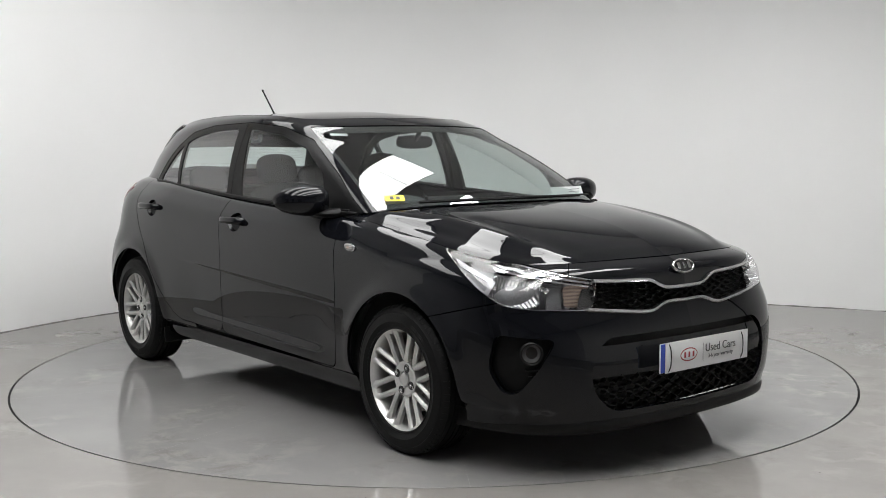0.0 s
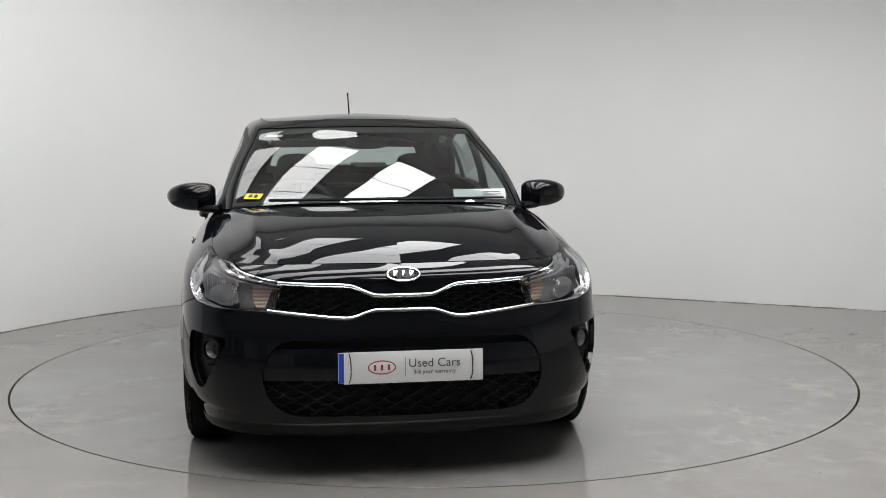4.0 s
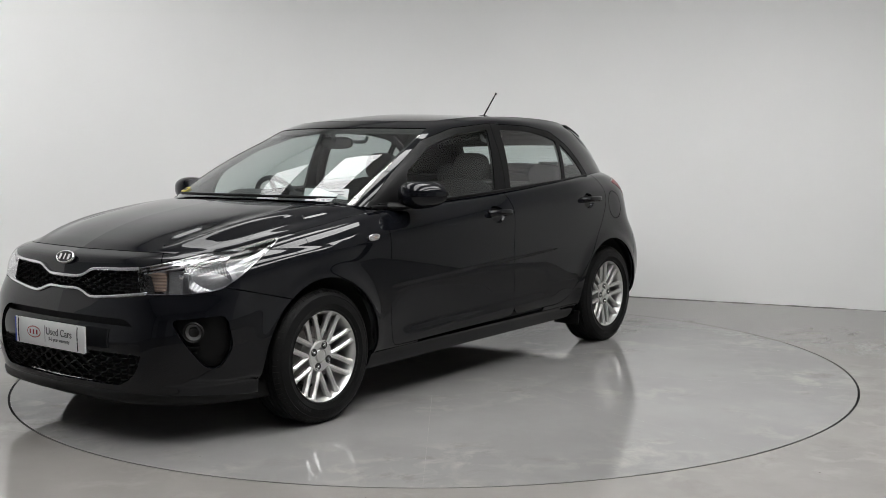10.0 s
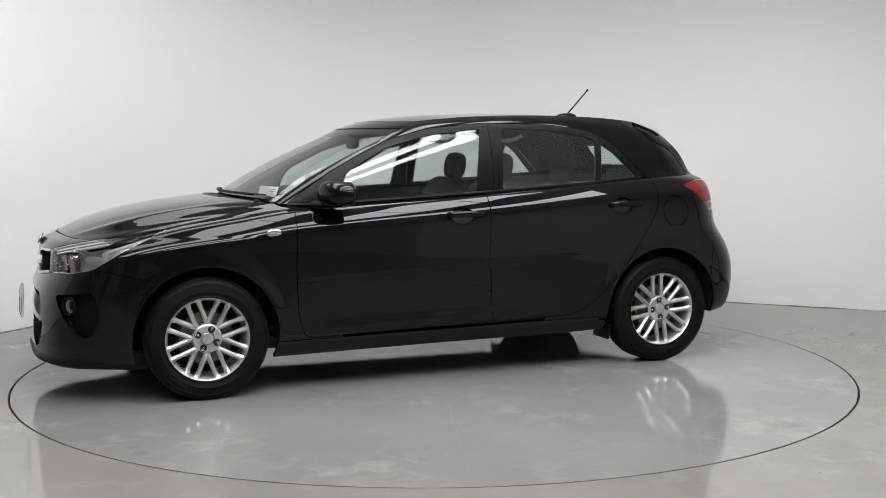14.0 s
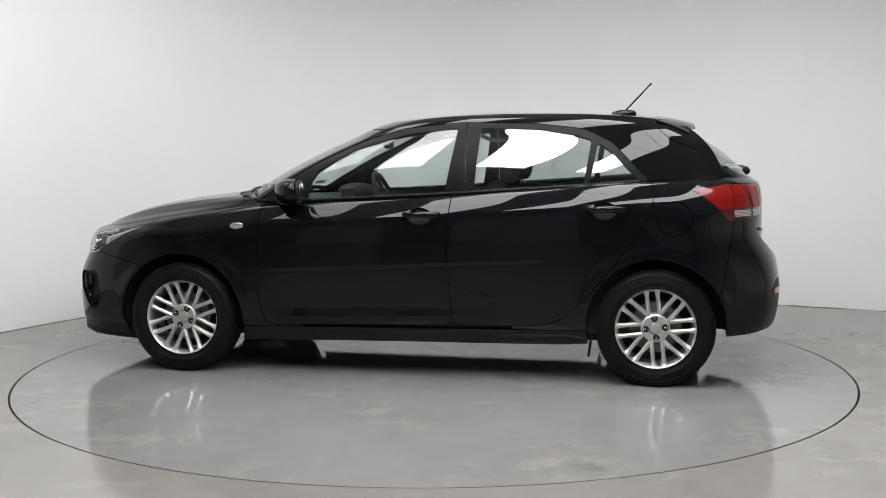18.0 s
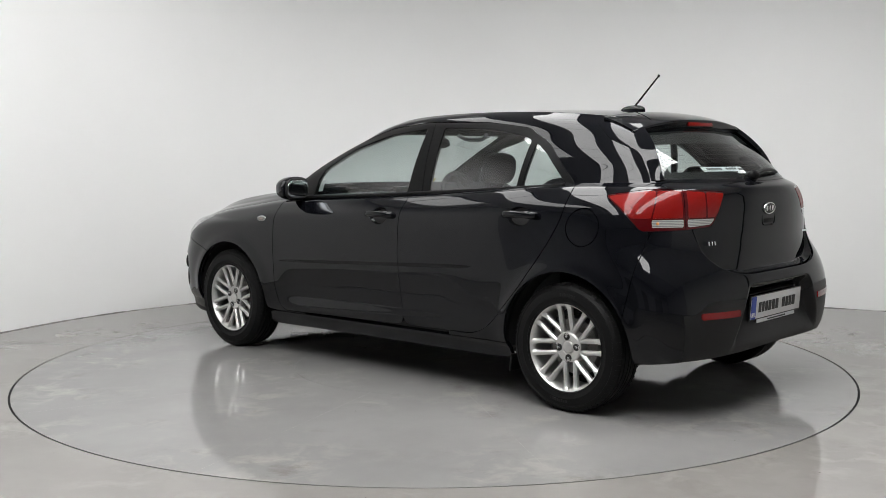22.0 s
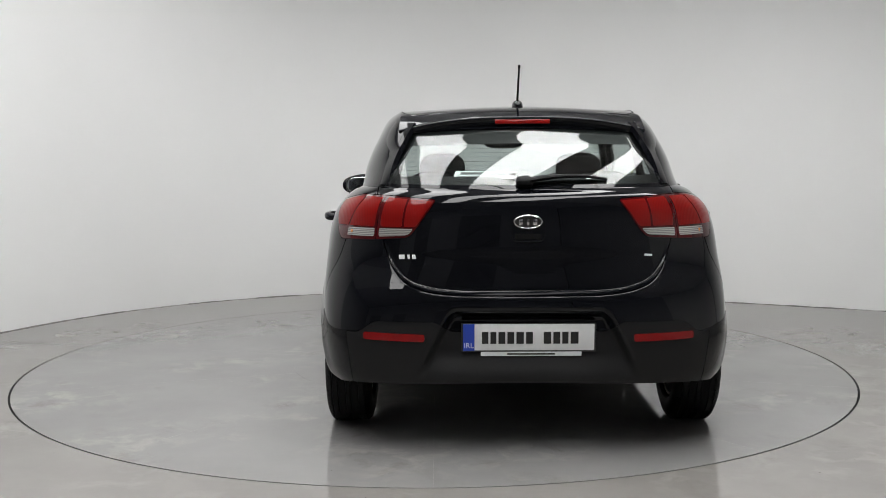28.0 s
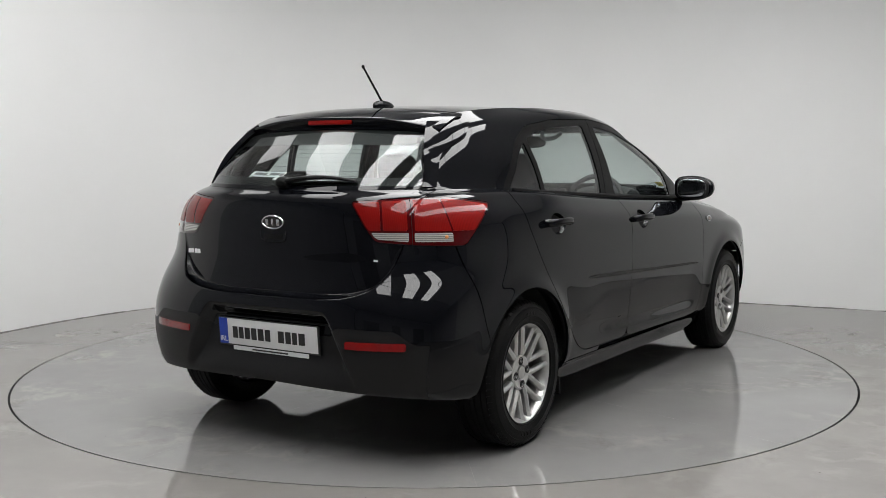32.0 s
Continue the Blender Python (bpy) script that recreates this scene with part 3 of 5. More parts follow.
def shell_points():
    cols = (100, 190, 130)
    ref = plan_slice(0.55, cols)
    k = len(ref)
    q = np.where(np.arange(k) < cols[0], ref[:, 0] - 0.85 * ref[:, 1], np.where(ref[:, 0] > -1.3, ref[:, 0] - 0.85, ref[:, 0] - 0.85 - 0.85 * (1 - ref[:, 1])))
    top, low = TOP_Z(q), LOW_Z(q)
    nv = 170
    P = np.zeros((k, nv, 3))
    zs = np.linspace(0.15, 1.07, 93)
    table = np.stack([plan_slice(z, cols) for z in zs])
    for c in range(k):
        z = low[c] + (top[c] - low[c]) * np.linspace(0, 1, nv)
        x = np.interp(z, zs, table[:, c, 0])
        w = np.interp(z, zs, table[:, c, 1])
        y = PLAN_W(x) - TOP_INSET(top[c] - z) - LOW_INSET(z)
        # broader shoulder over the rear wheels
        y -= 0.062 * smooth(-0.85, -1.55, x) * np.exp(-(np.maximum(top[c] - z, 0) / 0.20) ** 1.5)
        # concave sweep low on the doors and a soft crease above it
        mid = smooth(-0.80, -0.45, x) * (1 - smooth(0.64, 0.87, x))
        upper = 0.618 - 0.046 * x
        foot = 0.400 - 0.03 * x
        fore = smooth(-0.5, 0.6, x)
        step = (0.0030 + 0.0015 * fore) * smooth(upper, upper - 0.016, z)
        scoop = (0.006 + 0.007 * fore) * smooth(upper - 0.012, foot, z)
        y -= mid * (step + scoop) * (1 - smooth(foot, foot - 0.09, z))
        # lips of the wheel arches
        for ax in (AXLE_F, AXLE_R):
            d = np.hypot(x - ax, z - HUB_Z)
            y += 0.012 * np.exp(-(np.maximum(d - ARCH, 0) / 0.045) ** 2) * smooth(0.2, 0.34, z)
        # the tailgate lies deeper than the bumper round it
        if x.max() < -1.2:
            d = smooth(-0.001, 0.009, -sdf(w * y, z, TAILGATE))
            x = x + d * (REAR_X(z) - REAR_BULGE(z))
        # recess for the number plate
        x = x + 0.050 * (x < -1.6) * smooth(0.29, 0.44, z) * (1 - smooth(0.545, 0.605, z)) * (1 - smooth(0.285 + 0.5 * (0.57 - z), 0.335 + 0.5 * (0.57 - z), w * y))
        P[c, :, 0], P[c, :, 1], P[c, :, 2] = x, w * y, z
    P[0, :, 1] = 0
    P[-1, :, 1] = 0
    return P, cols, q


SHELL, COLS, SHELL_Q = shell_points()
NQ = len(SHELL_Q)


def top_curve(a, b, n):
    """The upper edge of the shell between two columns."""
    return resample(SHELL[a:b + 1, -1], n)


def coons(front, rear, middle, side):
    """A patch between four curves: front and rear run from the middle to the side, middle and side from front to rear."""
    na, nb = len(middle), len(front)
    a, b = np.linspace(0, 1, na)[:, None, None], np.linspace(0, 1, nb)[None, :, None]
    return ((1 - a) * front[None] + a * rear[None] + (1 - b) * middle[:, None] + b * side[:, None]
            - ((1 - a) * (1 - b) * front[0] + (1 - a) * b * front[-1] + a * (1 - b) * rear[0] + a * b * rear[-1]))


def col_at(q):
    return int(np.argmin(np.abs(SHELL_Q - q)))


# bonnet
COL_CORNER, COL_COWL = col_at(1.30), col_at(0.06)
COWL = spline([(1.165, 0, 0.978), (1.14, 0.25, 0.976), (1.07, 0.48, 0.970), (0.97, 0.64, 0.958), tuple(SHELL[COL_COWL, -1])], 60)
BONNET_MID = spline([(FRONT_X(0.798), 0, 0.798), (1.87, 0, 0.838), (1.75, 0, 0.880), (1.60, 0, 0.916), (1.40, 0, 0.949), (1.25, 0, 0.968), (1.165, 0, 0.978)], 70)


def bonnet_surface():
    na, nb = 90, 130
    side, middle = top_curve(COL_CORNER, COL_COWL, na), resample(BONNET_MID, na)
    P = coons(top_curve(0, COL_CORNER, nb), resample(COWL, nb), middle, side)
    a, b = np.linspace(0, 1, na)[:, None], np.linspace(0, 1, nb)[None, :]
    # rounded fall to the wings, and a slightly raised middle between two soft creases
    P[..., 2] = middle[:, 2][:, None] + (side[:, 2] - middle[:, 2])[:, None] * b ** 3.1
    P[..., 2] += np.sin(math.pi * a) * (0.004 * (1 - smooth(-0.09, 0.09, b - 0.52 - 0.1 * a)) + 0.010 * np.exp(-((b - 0.72 + 0.06 * a) / 0.055) ** 2) - 0.006 * np.exp(-((b - 0.86) / 0.07) ** 2))
    M = surf(P)
    return clip(M, np.minimum(M[0][:, 6] - 0.006, 0.996 - M[0][:, 7]))


# greenhouse: three curves round the car, each of windscreen, side and rear window
NW, NS, NR = 60, 170, 50
BASE = fair([
    [(1.075, 0, 0.982), (1.056, 0.25, 0.980), (1.003, 0.48, 0.973), (0.941, 0.64, 0.962), (0.90, 0.715, 0.950)],
    [(0.90, 0.715, 0.950), (0.60, 0.744, 0.952), (0.2, 0.748, 0.968), (-0.2, 0.747, 0.988), (-0.6, 0.742, 1.012), (-0.95, 0.736, 1.034), (-1.2, 0.714, 1.052), (-1.42, 0.668, 1.064), (-1.58, 0.612, 1.068)],
    [(-1.58, 0.612, 1.068), (-1.684, 0.54, 1.069), (-1.765, 0.38, 1.068), (-1.799, 0.19, 1.066), (-1.809, 0, 1.065)]], (NW, NS, NR), 0.05)
KNEE = fair([
    [(0.390, 0, 1.345), (0.370, 0.18, 1.344), (0.313, 0.36, 1.342), (0.245, 0.50, 1.339), (0.18, 0.592, 1.336)],
    [(0.18, 0.592, 1.336), (-0.02, 0.622, 1.360), (-0.25, 0.636, 1.380), (-0.6, 0.634, 1.381), (-0.95, 0.622, 1.359), (-1.2, 0.604, 1.331), (-1.34, 0.580, 1.309), (-1.435, 0.548, 1.295)],
    [(-1.435, 0.548, 1.295), (-1.478, 0.465, 1.290), (-1.508, 0.30, 1.296), (-1.53, 0.15, 1.300), (-1.535, 0, 1.302)]], (NW, NS, NR), 0.055)
CROWN = fair([
    [(0.25, 0, 1.386), (0.235, 0.18, 1.385), (0.185, 0.34, 1.381), (0.110, 0.47, 1.379), (0.04, 0.535, 1.381)],
    [(0.04, 0.535, 1.381), (-0.12, 0.550, 1.397), (-0.35, 0.555, 1.408), (-0.65, 0.556, 1.412), (-0.95, 0.547, 1.405), (-1.15, 0.53, 1.393), (-1.27, 0.509, 1.381), (-1.33, 0.484, 1.374)],
    [(-1.33, 0.484, 1.374), (-1.35, 0.40, 1.380), (-1.37, 0.27, 1.387), (-1.38, 0.13, 1.391), (-1.382, 0, 1.392)]], (NW, NS, NR), 0.05)
ROOF_MID = spline([(0.25, 0, 1.386), (0.13, 0, 1.405), (-0.1, 0, 1.427), (-0.4, 0, 1.438), (-0.75, 0, 1.436), (-1.05, 0, 1.423), (-1.25, 0, 1.408), (-1.382, 0, 1.392)], NS)


def eased(p, sigma):
    """A curve with its bends softened, its ends and its stations kept."""
    step = 0.006
    a = np.concatenate([[0], np.cumsum(np.linalg.norm(np.diff(p, axis=0), axis=1))])
    m = max(int(a[-1] / step), 8)
    u = np.linspace(0, a[-1], m + 1)
    h = min(int(3.5 * sigma / step), m - 1)
    k = np.exp(-0.5 * (np.arange(-h, h + 1) * step / sigma) ** 2)
    k /= k.sum()

    def blur(c):
        c = np.concatenate([2 * c[0] - c[1:h + 1][::-1], c, 2 * c[-1] - c[-h - 1:-1][::-1]])
        return np.convolve(c, k, "valid")
    out = []
    for i in range(3):
        c = np.interp(u, a, p[:, i])
        b = blur(c)
        out.append(np.interp(a, u, b + blur(c - b)))
    return np.stack(out, 1)


def greenhouse():
    B, K, C = (np.vstack([g[0], g[1][1:], g[2][1:]]) for g in (BASE, KNEE, CROWN))
    n = len(B)
    s = np.concatenate([np.linspace(0, 1, NW), np.linspace(1, 2, NS)[1:], np.linspace(2, 3, NR)[1:]])
    h = 0.84
    v1, v2 = np.linspace(0, 1, 44), np.linspace(0, 1, 16)[1:]
    S = B + h * (K - B)
    E = K + 0.45 * (C - K)
    tangent = np.gradient(B, axis=0)
    out = np.stack([-tangent[:, 1], tangent[:, 0], 0 * tangent[:, 0]], 1)
    out /= np.linalg.norm(out, axis=1, keepdims=True)
    out = -out
    out[:, 2] = 0.35
    # the windscreen and its pillars are fuller than the side windows
    swell = (0.055 + 0.040 * (1 - smooth(1.0, 1.35, s)))[:, None]
    rows = [B + t * (S - B) + out * (swell * t * (1 - t)) for t in v1]
    for t in v2:
        if t <= 0.7:
            w = t / 0.7
            rows.append((1 - w) ** 2 * S + 2 * w * (1 - w) * K + w * w * E)
        else:
            w = (t - 0.7) / 0.3
            rows.append(E + w * (C - E))
    P = np.stack(rows, 1)
    # the turn into the roof is one soft curve
    for i in range(n):
        P[i] = eased(P[i], 0.034)
    # the foot of the rear pillar flows out into the shoulder
    edge = SHELL[COL_COWL:, -1]
    near = edge[np.argmin(((edge[None, :, :2] - B[:, None, :2]) ** 2).sum(2), axis=1)]
    k = (smooth(1.78, 1.90, s) * (1 - smooth(2.02, 2.10, s)))[:, None]
    for j, t in enumerate(v1):
        P[:, j] += k * np.clip(1 - t / 0.42, 0, 1) ** 2.4 * (near - B)
    P[0, :, 1] = 0
    P[-1, :, 1] = 0
    v = np.concatenate([v1 * 0.8, 0.8 + 0.2 * v2])
    return surf(P, s, v)


def fin_edge(v):
    """Where the fin beside the rear window begins, round the car."""
    return 2.030 - 0.110 * smooth(0.45, 0.95, v)


def roof_surface():
    P = coons(CROWN[0], resample(CROWN[2][::-1], NW), ROOF_MID, CROWN[1])
    return surf(P)


def front_x(y, z):
    """x of the front's surface at y, z."""
    n, w = float(FRONT_N(z)), float(PLAN_W(1.95) - TOP_INSET(0.797 - z) - LOW_INSET(z))
    r = min(abs(y) / w, 0.999)
    return float(FRONT_X(z)) - FRONT_L + FRONT_L * (1 - r ** n) ** (1 / n) - float(SWEEP(z)) * r


def rear_x(y, z):
    n, w = float(REAR_N(z)), float(PLAN_W(-1.8) - TOP_INSET(1.066 - z) - LOW_INSET(z))
    r = min(abs(y) / w, 0.999)
    return float(REAR_X(z)) + REAR_L - REAR_L * (1 - r ** n) ** (1 / n)


def side_y(x, z):
    q = x - 0.85
    return float(PLAN_W(x) - TOP_INSET(max(float(TOP_Z(q)) - z, 0)) - LOW_INSET(z))


GAP = 0.0022
HEADLIGHT = rounded([(1.548, 0.740), (1.25, 0.782), (0.95, 0.822), (0.715, 0.848), (0.80, 0.79), (0.93, 0.712), (1.04, 0.660), (1.2, 0.642), (1.525, 0.632)], 0.03)
TAILLIGHT = rounded([(0.690, 1.014), (0.95, 1.04), (1.2, 1.037), (1.472, 1.024), (1.41, 0.93), (1.355, 0.872), (1.15, 0.862), (0.875, 0.858), (0.79, 0.93)], 0.025)
GRILLE = [(-0.05, 0.692), (0.105, 0.692), (0.20, 0.728), (0.468, 0.738), (0.508, 0.638), (0.205, 0.610), (0.115, 0.634), (-0.05, 0.634)]
INTAKE = rounded([(-0.3, 0.530), (0.44, 0.530), (0.495, 0.49), (0.527, 0.40), (0.500, 0.315), (0.43, 0.258), (-0.3, 0.250)], 0.05)
FOG = rounded([(1.34, 0.535), (1.02, 0.55), (0.985, 0.42), (1.06, 0.335), (1.14, 0.335), (1.25, 0.43)], 0.04)
DOOR_F = rounded([(0.825, 1.2), (0.832, 0.92), (0.846, 0.63), (0.838, 0.40), (0.80, 0.272), (-0.232, 0.298), (-0.222, 0.45), (-0.205, 0.66), (-0.215, 0.86), (-0.24, 1.2)], 0.05)
DOOR_R = rounded([(-0.24, 1.2), (-0.215, 0.86), (-0.205, 0.66), (-0.222, 0.45), (-0.232, 0.298), (-0.71, 0.306), (-0.80, 0.337), (-0.872, 0.396), (-1.022, 0.551), (-1.20, 0.789), (-1.262, 0.90), (-1.275, 0.99), (-1.25, 1.2)], 0.06)
GLASS_1 = rounded([(0.588, 0.960), (0.563, 1.06), (0.525, 1.118), (0.307, 1.236), (0.047, 1.306), (-0.241, 1.336), (-0.176, 0.991)], 0.02)
GLASS_2 = rounded([(-0.362, 1.338), (-0.666, 1.327), (-0.86, 1.298), (-0.952, 1.272), (-0.912, 1.033), (-0.333, 1.004)], 0.02)
GLASS_3 = rounded([(-0.985, 1.258), (-1.06, 1.203), (-1.195, 1.062), (-1.185, 1.055), (-0.945, 1.041)], 0.012)
DLO = rounded([(0.86, 0.955), (0.70, 1.062), (0.55, 1.160), (0.32, 1.268), (0.05, 1.340), (-0.25, 1.368), (-0.66, 1.360), (-0.92, 1.328), (-1.06, 1.255), (-1.25, 1.06), (-1.2, 0.9), (0.86, 0.9)], 0.03)


def arches(V):
    return np.minimum(np.hypot(V[:, 0] - AXLE_F, V[:, 2] - HUB_Z), np.hypot(V[:, 0] - AXLE_R, V[:, 2] - HUB_Z)) - ARCH


HANDLES = [(-0.072, 0.875), (-1.037, 0.909)]


def cup_outline(x, z):
    return [(x + 0.012 + 0.066 * math.cos(a), z - 0.004 + 0.046 * math.sin(a)) for a in np.linspace(0, 2 * math.pi, 40, endpoint=False)]


def surf_again(V, F):
    """The same surface with its normals worked out anew."""
    n = np.zeros((len(V), 3))
    for f in F:
        c = np.cross(V[f[1], :3] - V[f[0], :3], V[f[2], :3] - V[f[0], :3])
        for i in f:
            n[i] += c
    n /= np.maximum(np.linalg.norm(n, axis=1, keepdims=True), 1e-12)
    V = V.copy()
    V[:, 3:6] = n
    return V, F


def body_panels(car):
    S = surf(SHELL)
    whole = clip(S, arches(S[0]))
    V = whole[0]

    def cutting(M, fn):
        return clip(M, fn(M[0]))

    def hl(V):
        return np.maximum(sdf(V[:, 0] - V[:, 1], V[:, 2], HEADLIGHT), 1.2 - V[:, 0])

    def tl(V):
        return np.maximum(sdf(-V[:, 0] - V[:, 1], V[:, 2], TAILLIGHT), V[:, 0] + 1.2)

    def gr(V):
        return np.maximum(sdf(V[:, 1], V[:, 2], GRILLE), 1.6 - V[:, 0])

    def intake(V):
        return np.maximum(sdf(V[:, 1], V[:, 2], INTAKE), 1.6 - V[:, 0])

    def fog(V):
        return np.maximum(sdf(V[:, 0] - V[:, 1], V[:, 2], FOG), 1.6 - V[:, 0])

    def df(V):
        return sdf(V[:, 0], V[:, 2], DOOR_F)

    def dr(V):
        return sdf(V[:, 0], V[:, 2], DOOR_R)

    def tg(V):
        return np.maximum(sdf(V[:, 1], V[:, 2], TAILGATE), V[:, 0] + 1.35)

    def seam_f(V):
        """Above zero on the bumper."""
        q = V[:, 0] - V[:, 1]
        line = 0.600 + 0.25 * (V[:, 0] - 1.55)
        return np.maximum((q - 1.40), np.minimum(line - V[:, 2], V[:, 0] - 1.35))

    def seam_r(V):
        return np.minimum(-1.612 - 0.18 * (V[:, 2] - 0.48) - V[:, 0], 0.872 - V[:, 2] + 0 * V[:, 0])

    def sill(V):
        return np.minimum(np.minimum(0.262 + 0.012 * (0.8 - V[:, 0]) - V[:, 2], 1.1 - V[:, 0]), V[:, 0] + 1.1)

    # bumpers, wings, doors, quarters, sills
    fb = cutting(whole, lambda V: V[:, 0] - 1.35)
    for f in (seam_f, hl, gr, intake, fog):
        fb = clip(fb, f(fb[0]) - GAP)
    panel("front_bumper", fb, PAINT, car, 0.018, "glossy black front bumper with rounded corners", both=True)
    wing = clip(whole, np.minimum(V[:, 0] - 0.6, 2.0 - V[:, 0]))
    wing = clip(wing, df(wing[0]) - GAP)
    wing = clip(wing, -seam_f(wing[0]) - GAP)
    wing = clip(wing, hl(wing[0]) - GAP)
    wing = clip(wing, -sill(wing[0]) - GAP)
    for m in (wing, mirrored(wing)):
        panel("front_wing", m, PAINT, car)
    d1 = clip(whole, -df(V) - GAP)
    d2 = clip(whole, -dr(V) - GAP)
    doors = []
    cups = []
    for i, d in enumerate((d1, d2)):
        hx, hz = HANDLES[i]
        oval = cup_outline(hx, hz)
        cups.append(clip(d, -sdf(d[0][:, 0], d[0][:, 2], oval)))
        d = clip(d, sdf(d[0][:, 0], d[0][:, 2], oval))
        d1, d2 = (d, d2) if i == 0 else (d1, d)
    for m in (d1, mirrored(d1)):
        doors.append(panel("front_door", m, PAINT, car, 0.02))
    for m in (d2, mirrored(d2)):
        doors.append(panel("rear_door", m, PAINT, car, 0.02))
    quarter = clip(whole, -0.55 - V[:, 0])
    for f, sign in ((dr, 1), (tl, 1), (tg, 1), (seam_r, -1), (sill, -1)):
        quarter = clip(quarter, sign * f(quarter[0]) - GAP)
    flap_d = np.hypot(quarter[0][:, 0] + 1.379, quarter[0][:, 2] - 0.867) - 0.085
    ql = panel("rear_quarter_panel", clip(quarter, flap_d - 0.003), PAINT, car)
    panel("fuel_flap", clip(quarter, -flap_d - 0.0015), PAINT, ql)
    panel("rear_quarter_panel", mirrored(quarter), PAINT, car)
    for i, c in enumerate(cups):
        W = c[0].copy()
        e = np.clip(-sdf(W[:, 0], W[:, 2], cup_outline(*HANDLES[i])) / 0.030, 0, 1)
        W[:, 1] -= 0.044 * np.sqrt(1 - (1 - e) ** 2)
        cup = surf_again(W, c[1])
        for j, m in enumerate((cup, mirrored(cup))):
            panel("handle_recess", m, PAINT, doors[2 * i + j], 0.001)
    s = clip(whole, sill(V) - GAP)
    s = clip(s, df(s[0]) - GAP)
    s = clip(s, dr(s[0]) - GAP)
    for m in (s, mirrored(s)):
        panel("sill", m, PAINT, car, 0.02)
    rb = clip(whole, np.minimum(-1.5 - V[:, 0], 0.90 - V[:, 2]))
    for f, sign in ((tl, 1), (tg, 1), (seam_r, 1)):
        rb = clip(rb, sign * f(rb[0]) - GAP)
    ry, rz = np.abs(rb[0][:, 1]), rb[0][:, 2]
    moulding = np.minimum(0.500 - rz + 0.045 * smooth(0.30, 0.38, ry) - 0.05 * smooth(0.60, 0.70, ry), 0.735 - 0.12 * (0.5 - rz) - ry)
    low, up = clip(rb, moulding), clip(rb, -moulding)
    bump = panel("rear_bumper", up, PAINT, car, 0.016, "glossy black rear bumper", both=True)
    panel("bumper_insert", offset(low, -0.0015), PLASTIC, bump, 0.016, "satin black lower bumper moulding", both=True)
    # tailgate
    t = clip(whole, -tg(V) - GAP)
    t = clip(t, tl(t[0]) - GAP)
    gate = panel("tailgate", t, PAINT, car, 0.018, both=True)
    # openings' backs
    for nm, f, d, mat in (("grille_backing", gr, -0.035, DARK), ("intake_backing", intake, -0.045, DARK)):
        M = clip(whole, 0.012 - f(V))
        panel(nm, offset(M, d), mat, car, 0.002, both=True)
    # lamps
    h = clip(whole, -hl(V))
    t = clip(whole, -tl(V))
    lamps(car, gate, h, t, hl, tl)
    f_ = clip(whole, 0.004 - fog(V))
    for m in (f_, mirrored(f_)):
        panel("fog_recess", offset(m, -0.035), TRIM, car, 0.002)
    # inner skin behind the gaps
    inner = whole
    for f in (hl, fog, intake, gr):
        inner = clip(inner, f(inner[0]) - 0.004)
    inner = offset(inner, -0.02)
    panel("inner_body", inner, DARK, car, 0.002, both=True)
    # bonnet
    B = bonnet_surface()
    panel("bonnet", B, PAINT, car, 0.016, "glossy black bonnet with two soft creases", both=True)
    # greenhouse
    G = greenhouse()
    gv = G[0]

    def dlo(V):
        return np.maximum(sdf(V[:, 0], V[:, 2], DLO), np.maximum((1.0 - V[:, 6]) * 0.8, (V[:, 6] - 2.0) * 0.8))

    def gl(V, p):
        return np.maximum(sdf(V[:, 0], V[:, 2], p), np.maximum((1.0 - V[:, 6]) * 0.8, (V[:, 6] - 2.0) * 0.8))

    def screen(V):
        return np.maximum(np.maximum((V[:, 6] - 0.95) * 0.8, (V[:, 7] - 0.89) * 0.45), (0.012 - V[:, 7]) * 0.45)

    def rear(V):
        return np.maximum(np.maximum((2.10 - V[:, 6]) * 0.7, (V[:, 7] - 0.89) * 0.4), (0.055 - V[:, 7]) * 0.4)
    frame_body = G
    for f in (dlo, screen, rear):
        frame_body = clip(frame_body, f(frame_body[0]) - 0.001)
    panel("upper_body", frame_body, PAINT, car, 0.03, "glossy black roof pillars and window surround", both=True)
    band = clip(G, -dlo(gv) - 0.001)
    panes = []
    for p in (GLASS_1, GLASS_2, GLASS_3):
        panes.append(clip(G, -gl(gv, p)))
        band = clip(band, gl(band[0], p))
    front_half = clip(band, band[0][:, 0] + 0.284)
    rear_half = clip(band, -0.288 - band[0][:, 0])
    for i, m in enumerate((front_half, rear_half)):
        for j, mm in enumerate((m, mirrored(m))):
            panel("window_frame", offset(mm, -0.002), TRIM, doors[2 * i + j], 0.02, "satin black window frame")
    for i, m in enumerate(panes):
        for j, mm in enumerate((m, mirrored(m))):
            panel("window_glass", offset(mm, -0.006), GLASS if i == 0 else GLASS_REAR, doors[(0 if i == 0 else 2) + j], 0.0001, "clear tinted door glass")
    w = clip(G, -screen(gv))
    panel("windscreen", offset(w, -0.003), SCREEN, car, 0.0001, "clear curved windscreen", both=True)
    band = clip(G, np.minimum(-screen(gv), screen(gv) + 0.022))
    panel("windscreen_border", offset(band, -0.006), TRIM, car, 0.001, "black border printed round the windscreen", both=True)
    r = clip(G, -rear(gv))
    panel("rear_window", offset(r, -0.003), GLASS_BACK, gate, 0.0001, "tinted heated rear window", both=True)
    band = clip(G, np.minimum(-rear(gv), rear(gv) + 0.055))
    panel("window_border", offset(band, -0.006), TRIM, gate, 0.001, both=True)
    R = roof_surface()
    panel("roof", R, PAINT, car, 0.01, "glossy black roof", both=True)
